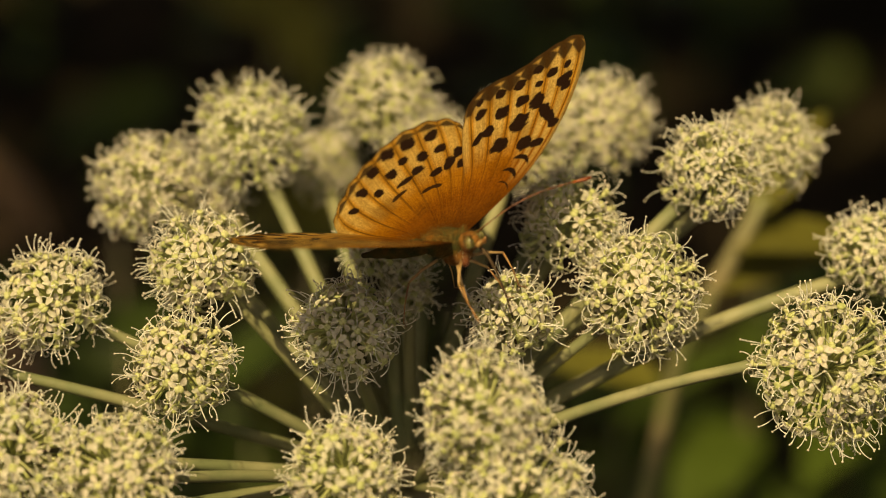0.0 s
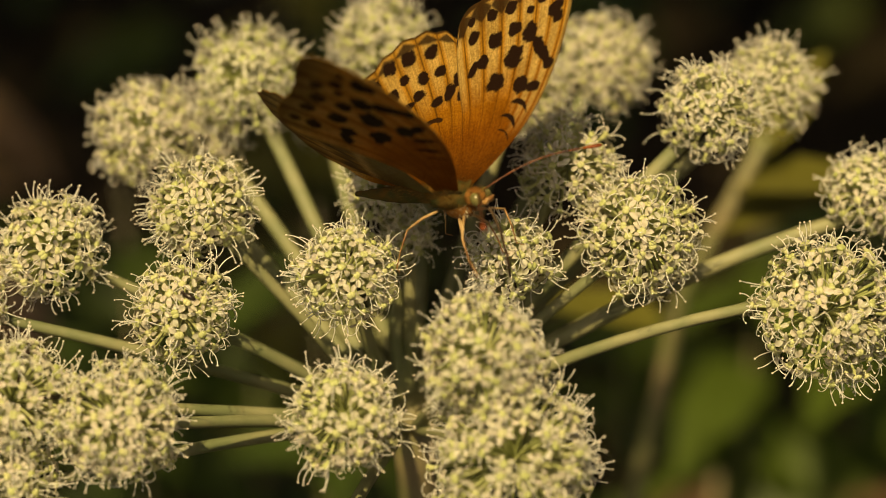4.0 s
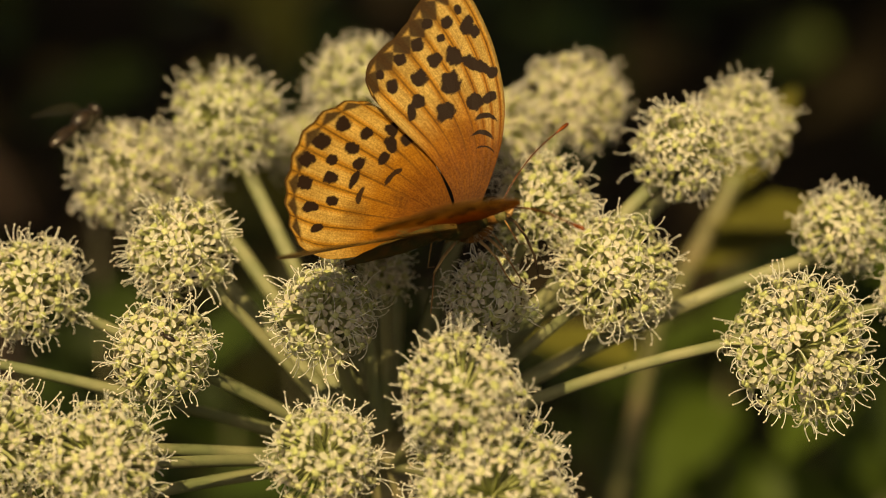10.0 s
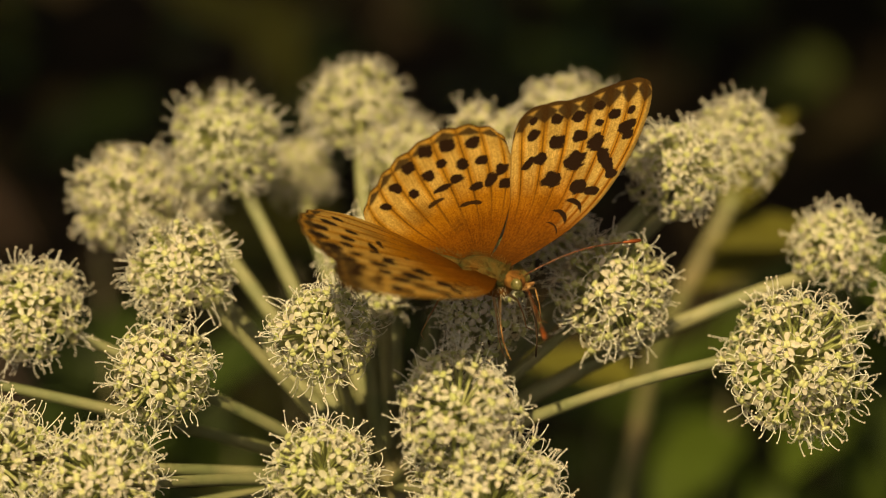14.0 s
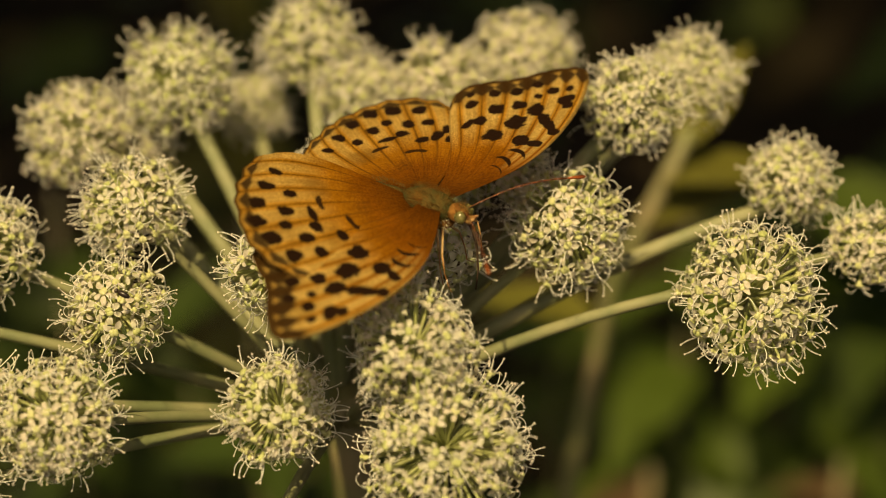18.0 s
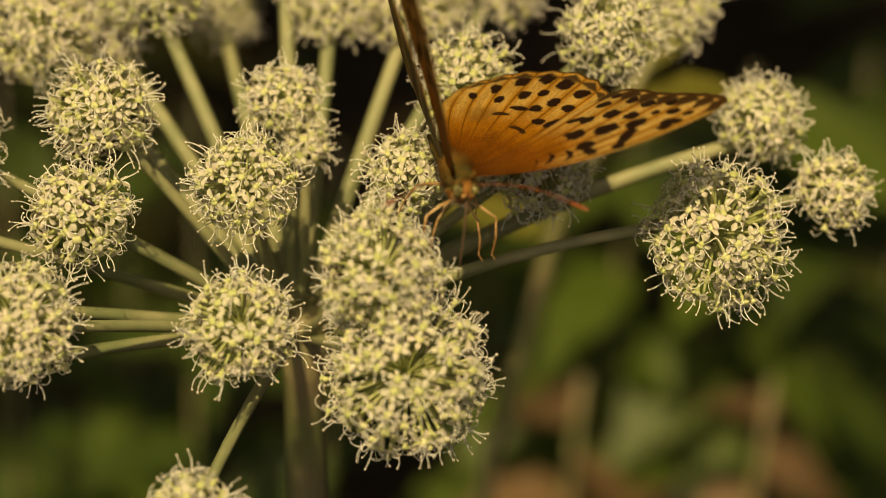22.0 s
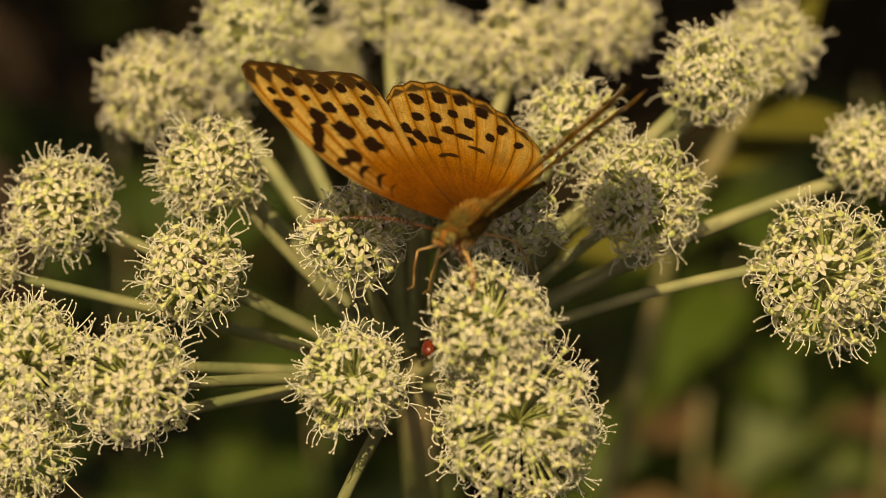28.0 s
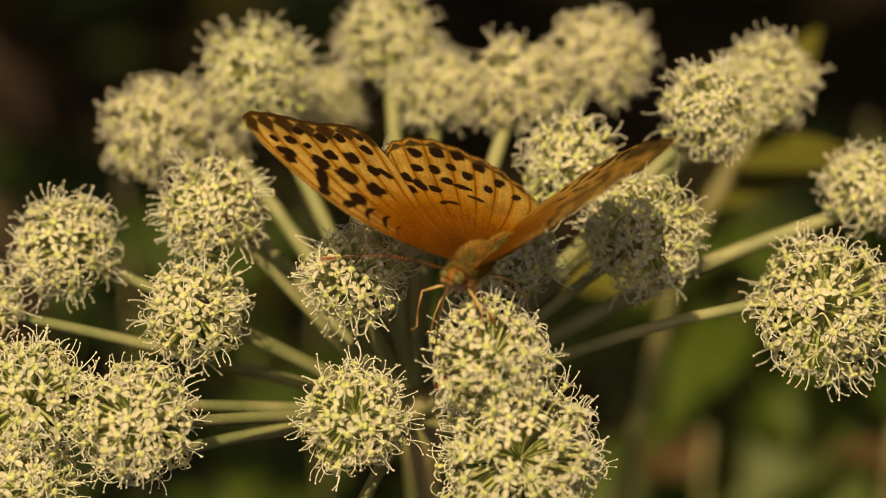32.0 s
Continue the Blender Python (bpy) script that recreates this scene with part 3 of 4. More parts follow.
def wing(name, side, fore):
    """A scaled membrane of two sheets, 0.12 mm apart, on its hinge."""
    ns, nw = (240, 200) if fore else (210, 220)
    s, w = np.meshgrid(np.linspace(0.0, 1, ns), np.linspace(0, 1, nw), indexing="ij")
    lead, trail, margin = (FORE_LEAD, FORE_TRAIL, FORE_MARGIN) if fore else (HIND_LEAD, HIND_TRAIL, HIND_MARGIN)
    lead, trail, margin = flowing(lead, s[:, 0])[:, None], flowing(trail, s[:, 0])[:, None], flowing(margin, w[0])[None]
    f, g = w[..., None], s[..., None]
    flat = (1 - f) * trail + f * lead
    flat = flat + g ** 1.7 * (margin - ((1 - f) * trail[-1:] + f * lead[-1:]))
    x, y = flat[..., 0], flat[..., 1]
    # the cells between the veins, each with its row of spots
    middles = sorted(w.ravel()[np.argmin(np.hypot(x - cx, y - cy))] for cx, cy in (FORE_CELLS if fore else HIND_CELLS))
    n_cells = len(middles)
    step_low, step_high = middles[1] - middles[0], middles[-1] - middles[-2]
    knots = [middles[0] - 2 * step_low, middles[0] - step_low] + middles + [middles[-1] + step_high, middles[-1] + 2 * step_high]
    cell = np.interp(w, knots, np.arange(-2, n_cells + 2))
    vein = 1 - 2 * np.abs(cell - np.round(cell))          # 0 on a vein, 1 between
    x, y = x * (1 + (0.006 if fore else 0.02) * (vein - 0.5) * s ** 8), y * (1 + (0.006 if fore else 0.02) * (vein - 0.5) * s ** 8)
    r, bearing = np.hypot(x, y), np.degrees(np.arctan2(y, x))
    root = soft_step(0.0, 0.45, s)
    on_vein = 1 - soft_step(0.03, 0.12, vein * (0.4 + 0.6 * s))
    near_vein = 1 - vein
    if fore:
        mark = np.maximum(marks_at(x, y, FORE_MARKS, 1.1), marks_at(x, y, FORE_BARS, 1.05, 0.28))
        tooth = soft_step(0.0, 0.35, 0.25 + near_vein * 0.75 - np.abs(s - 0.945) * 13)
        mark = np.maximum(mark, 0.92 * tooth)
        mark = np.maximum(mark, soft_step(0.965, 0.98, s) * 0.9)
        mark = np.maximum(mark, 0.55 * soft_step(0.97, 0.99, w) * soft_step(0.1, 0.5, s))
        # darker line painted along the rear edge for the shade where wings overlap
        mark = np.maximum(mark, 0.45 * (1 - soft_step(0.0, 0.035, w)) * soft_step(0.15, 0.4, s))
        mark = np.maximum(mark, 0.75 * soft_step(0.35, 0.9, near_vein) * soft_step(0.82, 0.93, s))
    else:
        mark = np.maximum(marks_at(x, y, HIND_MARKS, 1.1), 0.95 * marks_at(x, y, HIND_BARS, 1.05, 0.12))
        tooth = soft_step(0.0, 0.3, 0.55 - near_vein * 0.35 - np.abs(s - 0.952) * 14)
        mark = np.maximum(mark, 0.9 * tooth * soft_step(0.03, 0.12, w))
        mark = np.maximum(mark, soft_step(0.982, 0.992, s) * 0.85)
        mark = np.maximum(mark, 0.45 * (1 - soft_step(0.8, 3.4, np.hypot(x - 6.5, (y + 4.6) * 1.6))) * (0.6 + 0.4 * np.sin(x * 4.1) * np.sin(y * 5.3)))
        mark = np.maximum(mark, 0.30 * (1 - soft_step(1.0, 3.0, np.hypot(x - 8.0, y + 12.0))))
        mark = np.maximum(mark, 0.5 * soft_step(0.95, 1.0, w) * soft_step(0.4, 0.8, s))
    dust = 0.16 + 0.16 * np.sin(r * 2.3 + np.sin(bearing * 0.6)) * np.sin(bearing * 0.9 + r)
    mark = np.maximum(mark, dust * (1 - soft_step(0.1, 0.55, s)))
    mark = np.maximum(mark, on_vein * (0.34 + 0.3 * soft_step(0.35, 0.6, s)) * soft_step(0.1, 0.4, s))
    if fore:
        under = marks_at(x, y, FORE_MARKS + FORE_BARS, 1.15) * (1 - 0.25 * soft_step(0.75, 1, s))
        under = np.maximum(under, 0.4 * on_vein * root)
    else:
        wave = s + 0.03 * np.sin(cell * 2 * np.pi)
        band = 1 - soft_step(0.03, 0.08, np.abs(wave - 0.66))
        under = np.maximum(0.6 * band, on_vein * 0.5 * root) + 0.2 * marks_at(x, y, HIND_MARKS, 1.0)
        under = np.clip(under + 0.45 * soft_step(0.55, 0.75, s) * (0.5 + 0.5 * np.sin(x * 1.1 + 2.0 * np.sin(y * 0.7))), 0, 0.9)
    begin = 0.45 - 0.2 * soft_step(0.55, 0.8, w) if fore else 0.52
    lane = soft_step(0.1, 0.6, vein) * np.clip((s - begin) / 0.22, 0, 1) * (1 - 0.6 * soft_step(0.93, 1.0, s)) * (0.95 if fore else 0.75)
    lane = np.maximum(lane, 0.85 * soft_step(0.85, 0.90, s) * soft_step(0.1, 0.5, vein) * (1 - soft_step(0.95, 0.97, s)))
    rng = np.random.default_rng(17 + int(fore))
    columns = rng.random((1, nw)) * 0.5 + rng.random((ns, nw)) * 0.3
    slow = np.repeat(rng.random((ns // 14 + 1, nw)), 14, axis=0)[:ns]
    streak = np.clip(columns + slow * 0.55, 0, 1)
    camber = (0.5 * np.sin(np.pi * w) * s ** 1.5 * (1 if fore else 0.5) - 0.5 * s ** 3) + 0.05 * (vein - 0.5) * root
    verts, n = [], ns * nw
    for lift in (0.06, -0.06):
        verts.append(np.stack([side * x, y, camber + lift * (0.2 + 0.8 * root)], -1).reshape(-1, 3) * 0.001)
    index = np.arange(n).reshape(ns, nw)
    quads = np.stack([index[:-1, :-1], index[1:, :-1], index[1:, 1:], index[:-1, 1:]], -1).reshape(-1, 4)
    edge = np.concatenate([index[:, 0], index[-1, 1:], index[-2::-1, -1], index[0, -2:0:-1]])
    after = np.roll(edge, -1)
    rim_faces = np.stack([edge, edge + n, after + n, after], -1)
    top, bottom = quads, quads[:, ::-1] + n
    if side < 0:
        top, bottom, rim_faces = top[:, ::-1], bottom[:, ::-1], rim_faces[:, ::-1]
    me = bpy.data.meshes.new(name)
    me.from_pydata(np.concatenate(verts).tolist(), [], np.concatenate([top, bottom, rim_faces]).tolist())
    me.materials.append(WING_TOP)
    me.materials.append(WING_FORE_UNDER if fore else WING_HIND_UNDER)
    kinds = np.concatenate([np.zeros(len(top)), np.ones(len(bottom)), np.zeros(len(rim_faces))]).astype(np.int32)
    me.polygons.foreach_set("material_index", kinds)
    for key, upper, lower in (("mark", mark, under), ("reach", s, s), ("streak", streak, streak),
                              ("lane", lane, lane * 0.5)):
        me.attributes.new(key, "FLOAT", "POINT").data.foreach_set("value", np.concatenate([upper.ravel(), lower.ravel()]).astype(np.float32))
    me.shade_smooth()
    ob = new(name, me)
    ob.parent = BUTTERFLY
    return ob


RIGHT_FOREWING, LEFT_FOREWING = wing("forewing", 1, True), wing("forewing", -1, True)
RIGHT_HINDWING, LEFT_HINDWING = wing("hindwing", 1, False), wing("hindwing", -1, False)
for fly_wing in (RIGHT_FOREWING, LEFT_FOREWING):
    tagged(fly_wing, "long orange forewing with black bars and spots")
for fly_wing in (RIGHT_HINDWING, LEFT_HINDWING):
    tagged(fly_wing, "rounded orange hindwing with rows of black dots")


def hairs(bm, centre, size, count, length, rng, lean=(0, -0.5, 0.2), index=0):
    for _ in range(count):
        d = Vector((rng.gauss(0, 1), rng.gauss(0, 1), rng.gauss(0.5, 1))).normalized()
        p = Vector(centre) + Vector((d.x * size[0], d.y * size[1], d.z * size[2]))
        tip = p + (d + Vector(lean) + Vector((rng.uniform(-0.3, 0.3), rng.uniform(-0.3, 0.3), 0))).normalized() * length * rng.uniform(0.6, 1.2)
        side = d.orthogonal().normalized() * 0.00006
        f = bm.faces.new((bm.verts.new(p - side), bm.verts.new(p + side), bm.verts.new(tip)))
        f.material_index = index


def build_body():
    rng = random.Random(3)
    mm = 0.001
    bm = bmesh.new()
    blob(bm, (0, 4.2 * mm, 0.1 * mm), (2.5 * mm, 4.6 * mm, 2.3 * mm), None, 0, 20, 14)
    hairs(bm, (0, 4.2 * mm, 0.1 * mm), (2.5 * mm, 4.5 * mm, 2.3 * mm), 1300, 1.1 * mm, rng, index=1)
    part("thorax", bm, (FUR, HAIR), BUTTERFLY, "furry greenish-brown thorax")
    bm = bmesh.new()
    blob(bm, (0, 5.6 * mm, -1.7 * mm), (1.7 * mm, 3.0 * mm, 1.9 * mm), None, 0, 16, 12)
    hairs(bm, (0, 5.8 * mm, -1.7 * mm), (1.7 * mm, 3.0 * mm, 1.9 * mm), 500, 0.9 * mm, rng, (0, 0.2, -0.3), 1)
    part("chest", bm, (BELLY, PALE_HAIR), BUTTERFLY, "pale grey furry chest")
    bm = bmesh.new()
    tube(bm, [(0, 0.8 * mm, 0.2 * mm)] + [(0, (-0.5 - 1.55 * i) * mm, (-0.35 - 0.12 * i) * mm) for i in range(10)],
         [1.2 * mm] + [(1.2 + 0.2 * math.sin(i * 0.5) - 0.008 * i * i + (0.05 if i % 2 else -0.05)) * mm for i in range(10)], 16)
    hairs(bm, (0, -3 * mm, 0.1 * mm), (1.5 * mm, 4 * mm, 1.4 * mm), 350, 0.7 * mm, rng, index=1)
    part("abdomen", bm, (FUR, HAIR), BUTTERFLY, "slender tawny ringed abdomen")
    bm = bmesh.new()
    blob(bm, (0, 9.2 * mm, 0.2 * mm), (1.55 * mm, 1.7 * mm, 1.45 * mm), None, 0, 14, 10)
    hairs(bm, (0, 9.7 * mm, 0.3 * mm), (1.4 * mm, 1.4 * mm, 1.4 * mm), 420, 0.7 * mm, rng, (0, 0.2, 0.2), 1)
    head = part("head", bm, (BELLY, HAIR), BUTTERFLY, "small hairy head")
    for k in (-1, 1):
        bm = bmesh.new()
        blob(bm, (1.15 * k * mm, 10.2 * mm, 0.35 * mm), (0.75 * mm, 0.95 * mm, 1.0 * mm), None, 0, 14, 10)
        part("eye", bm, EYE, head, "glossy olive-green eye")
        bm = bmesh.new()
        tube(bm, [(0.5 * k * mm, 10.6 * mm, -0.5 * mm), (0.6 * k * mm, 11.6 * mm, -0.2 * mm), (0.5 * k * mm, 12.3 * mm, 0.5 * mm)], [0.35 * mm, 0.45 * mm, 0.12 * mm], 7)
        part("palp", bm, LEG, head)
        bm = bmesh.new()
        pts = [Vector((0.6 * k, 10.6, 1.2)).lerp(Vector((12.6 * k, 21.0, 3.2)), f / 10) * mm + Vector((0, 0, 0.0012 * math.sin(f * 0.31))) for f in range(11)]
        tube(bm, pts, [0.10 * mm] * 9 + [0.10 * mm, 0.13 * mm], 7)
        antenna = part("antenna", bm, ANTENNA, BUTTERFLY, "thin reddish-brown antenna")
        bm = bmesh.new()
        d = (pts[-1] - pts[-2]).normalized()
        tube(bm, [pts[-1] - d * 0.4 * mm, pts[-1] + d * 0.5 * mm, pts[-1] + d * 1.5 * mm, pts[-1] + d * 2.3 * mm, pts[-1] + d * 2.6 * mm],
             [0.12 * mm, 0.22 * mm, 0.32 * mm, 0.28 * mm, 0.1 * mm], 9)
        part("club", bm, CLUB, antenna, "dark club with an orange tip")
        for root, knee, foot in (((0.8, 7.0, -2.6), (5.2, 9.6, -4.2), (5.0, 10.6, -9.6)), ((0.7, 5.8, -3.0), (3.0, 7.8, -5.6), (3.6, 8.8, -10.6)),
                                 ((1.1, 2.4, -2.2), (4.4, -1.6, -4.2), (6.0, -4.0, -10.0))):
            bm = bmesh.new()
            a, b, c = (Vector((p[0] * k, p[1], p[2])) * mm for p in (root, knee, foot))
            tube(bm, [a, a.lerp(b, 0.5) + Vector((0, 0, 0.3 * mm)), b], [0.24 * mm, 0.25 * mm, 0.16 * mm], 8)
            leg = part("leg", bm, THIGH, BUTTERFLY, "jointed tan leg")
            bm = bmesh.new()
            mid = b.lerp(c, 0.55) + Vector((0.3 * k * mm, 0, 0))
            tube(bm, [b, mid, c, c + Vector((0.5 * k * mm, 0.9 * mm, -0.5 * mm))], [0.15 * mm, 0.11 * mm, 0.09 * mm, 0.06 * mm], 7)
            part("shin", bm, LEG, leg, "thin reddish lower leg")
    bm = bmesh.new()
    tube(bm, [Vector(p) * mm for p in ((0, 10.9, -0.8), (0, 11.8, -2.2), (0.1, 12.6, -5.0), (0.2, 12.9, -9.0), (0.1, 12.5, -12.5))],
         [0.28 * mm, 0.24 * mm, 0.2 * mm, 0.17 * mm, 0.12 * mm], 8)
    part("proboscis", bm, TWIG, BUTTERFLY, "thin brown proboscis reaching into the flowers")


build_body()


# --- small insects on the flower heads
def build_insects():
    mm = 0.001
    red = thing("red_beetle", pose(0, 0, 0), "tiny glossy red beetle among the florets", "beetle")
    bm = bmesh.new()
    blob(bm, (0, 0, 1.0 * mm), (1.1 * mm, 1.5 * mm, 0.9 * mm), None, 0, 16, 10)
    part("shell", bm, RED_SHELL, red, "glossy dark red shell")
    bm = bmesh.new()
    blob(bm, (0, 1.6 * mm, 0.7 * mm), (0.6 * mm, 0.5 * mm, 0.5 * mm), None, 0, 12, 8)
    part("head", bm, CHITIN, red)
    for k in (-1, 1):
        for y in (-0.9, 0.2, 1.3):
            bm = bmesh.new()
            tube(bm, [(1.0 * k * mm, y * mm, 0.6 * mm), (1.9 * k * mm, y * 1.2 * mm, 0.7 * mm), (2.3 * k * mm, y * 1.4 * mm, 0)], 0.12 * mm, 5)
            part("leg", bm, CHITIN, red)
    black = thing("black_midge", pose(-0.0315, -0.0203, 1.0393, 20, -25, 60), "tiny black midge crawling on a flower head", "fly")
    bm = bmesh.new()
    blob(bm, (0, 0, 0.6 * mm), (0.45 * mm, 1.1 * mm, 0.5 * mm), None, 0, 12, 8)
    part("body", bm, CHITIN, black)
    bm = bmesh.new()
    blob(bm, (0, 1.2 * mm, 0.7 * mm), (0.4 * mm, 0.35 * mm, 0.38 * mm), None, 0, 10, 7)
    part("head", bm, CHITIN, black)
    hover = thing("hoverfly", pose(0, 0, 0), "small dark hoverfly with clear wings", "fly")
    bm = bmesh.new()
    blob(bm, (0, 0, 1.6 * mm), (1.5 * mm, 2.4 * mm, 1.5 * mm), None, 0, 14, 10)
    blob(bm, (0, -4.4 * mm, 1.3 * mm), (1.3 * mm, 3.2 * mm, 1.0 * mm), None, 0, 14, 10)
    part("body", bm, CHITIN, hover)
    bm = bmesh.new()
    blob(bm, (0, 2.8 * mm, 1.6 * mm), (1.4 * mm, 0.9 * mm, 1.2 * mm), None, 0, 12, 8)
    part("head", bm, CHITIN, hover)
    for k in (-1, 1):
        bm = bmesh.new()
        leaf_into(bm, Matrix.Translation((1.0 * k * mm, 0.5 * mm, 2.6 * mm)) @ Matrix.Rotation(radians(-115 * k), 4, "Z"), 9 * mm, 3.4 * mm)
        part("wing", bm, GAUZE, hover, "clear veined wing")
    return red, black, hover


BEETLE, MIDGE, HOVERFLY = build_insects()


# --- what moves
def motions():
    walk(BUTTERFLY, [
        (0, pose(0.00298, -0.00791, 1.05039, 25.4, 0.1, -129.2)),
        (0.5, pose(0.00289, -0.00737, 1.05017, 25.6, -0.2, -129.5)),
        (1, pose(0.00308, -0.00780, 1.05002, 24.7, -0.3, -129.6)),
        (1.5, pose(0.00266, -0.00731, 1.04976, 25.2, -0.5, -130.5)),
        (2, pose(0.00264, -0.00753, 1.04947, 22.5, -0.8, -135.6)),
        (2.5, pose(0.00170, -0.00731, 1.04970, 20.7, -1.5, -140.2)),
        (4.5, pose(0.00456, -0.00863, 1.04996, 16.4, -1.8, -124.7)),
        (5, pose(0.00575, -0.00838, 1.05000, 19.0, -1.7, -126.3)),
        (5.5, pose(0.00639, -0.00894, 1.05005, 17.7, -1.9, -119.9)),
        (6, pose(0.00751, -0.00925, 1.05044, 16.1, -1.7, -117.2)),
        (6.5, pose(0.00823, -0.01016, 1.05083, 17.0, -1.6, -108.8)),
        (7, pose(0.00895, -0.01097, 1.05110, 15.3, -1.6, -108.0)),
        (7.5, pose(0.00920, -0.01111, 1.05133, 15.5, -1.4, -109.5)),
        (8, pose(0.00814, -0.01216, 1.05130, 20.6, -0.8, -106.5)),
        (8.5, pose(0.00846, -0.01141, 1.05128, 18.2, -0.8, -100.0)),
        (9, pose(0.00900, -0.01060, 1.05107, 15.0, -0.6, -97.4)),
        (9.5, pose(0.00938, -0.00969, 1.05100, 13.4, -0.5, -93.9)),
        (10, pose(0.00795, -0.00939, 1.05092, 17.0, -0.4, -88.4)),
        (10.5, pose(0.00827, -0.00907, 1.05088, 16.1, -0.4, -86.9)),
        (11, pose(0.00824, -0.00837, 1.05073, 14.3, -0.5, -85.0)),
        (11.5, pose(0.00897, -0.00898, 1.05077, 13.8, -0.5, -82.6)),
        (12, pose(0.01103, -0.00940, 1.05087, 11.1, -0.7, -87.8)),
        (12.5, pose(0.01145, -0.01112, 1.05081, 12.2, -0.5, -92.3)),
        (13, pose(0.01217, -0.01179, 1.05087, 11.6, -0.5, -102.8)),
        (13.5, pose(0.01146, -0.01248, 1.05085, 9.6, 0.0, -113.5)),
        (14, pose(0.01235, -0.01305, 1.05067, 2.4, -0.0, -122.2)),
        (14.5, pose(0.01262, -0.01334, 1.05071, 1.6, -0.4, -121.9)),
        (15, pose(0.01277, -0.01263, 1.05092, 0.3, -1.0, -118.8)),
        (15.5, pose(0.01226, -0.01336, 1.05108, 0.3, -1.3, -119.2)),
        (17.5, pose(0.01116, -0.01262, 1.05116, -0.8, -0.4, -120.4)),
        (18, pose(0.01061, -0.01248, 1.05103, -0.5, -0.4, -122.2)),
        (18.5, pose(0.00993, -0.01111, 1.05115, 4.9, -1.0, -126.7)),
        (19, pose(0.00882, -0.01132, 1.05135, 4.6, -1.1, -128.7)),
        (19.5, pose(0.00877, -0.01289, 1.05132, 2.1, -0.5, -132.3)),
        (20, pose(0.01175, -0.01416, 1.05175, -2.6, -1.1, -130.0)),
        (20.5, pose(0.01147, -0.01219, 1.05158, 6.4, -1.3, -124.6)),
        (21, pose(0.01718, -0.01657, 1.05076, 4.1, -3.7, -152.7)),
        (21.5, pose(0.02026, -0.02224, 1.04772, 12.7, -4.1, -154.8)),
        (22, pose(0.02134, -0.01904, 1.04775, 13.5, -6.1, -171.2)),
        (22.5, pose(0.01856, -0.01744, 1.04873, 22.1, -3.7, -165.8)),
        (23, pose(0.01306, -0.01991, 1.04853, 26.9, -0.5, -180.4)),
        (23.5, pose(0.01018, -0.01612, 1.04807, 22.2, -0.2, -168.8)),
        (24, pose(0.00942, -0.01838, 1.04753, 27.8, 1.0, -181.4)),
        (24.5, pose(0.00941, -0.01859, 1.04823, 27.6, 0.6, -184.4)),
        (25, pose(0.01163, -0.02007, 1.04864, 28.6, 0.4, -185.6)),
        (25.5, pose(0.01216, -0.01920, 1.04948, 27.4, -0.2, -186.9)),
        (27.5, pose(0.01129, -0.02192, 1.05070, 6.3, 3.8, -217.8)),
        (28, pose(0.01097, -0.02271, 1.05085, 6.7, 3.9, -217.6)),
        (28.5, pose(0.01257, -0.02258, 1.05013, 9.4, 2.2, -215.4)),
        (29, pose(0.01296, -0.02171, 1.04957, 10.5, 1.5, -215.5)),
        (29.5, pose(0.01522, -0.02286, 1.04889, 12.7, -0.0, -207.0)),
        (30, pose(0.01467, -0.02225, 1.04844, 14.7, 0.6, -205.2)),
        (30.5, pose(0.01387, -0.02246, 1.04849, 15.3, 0.8, -203.4)),
        (31, pose(0.01392, -0.02244, 1.04885, 14.7, 0.9, -206.2)),
        (31.5, pose(0.01291, -0.02276, 1.04930, 11.4, 1.8, -211.9)),
        (32, pose(0.01133, -0.02238, 1.04984, 11.1, 2.4, -213.3)),
    ])
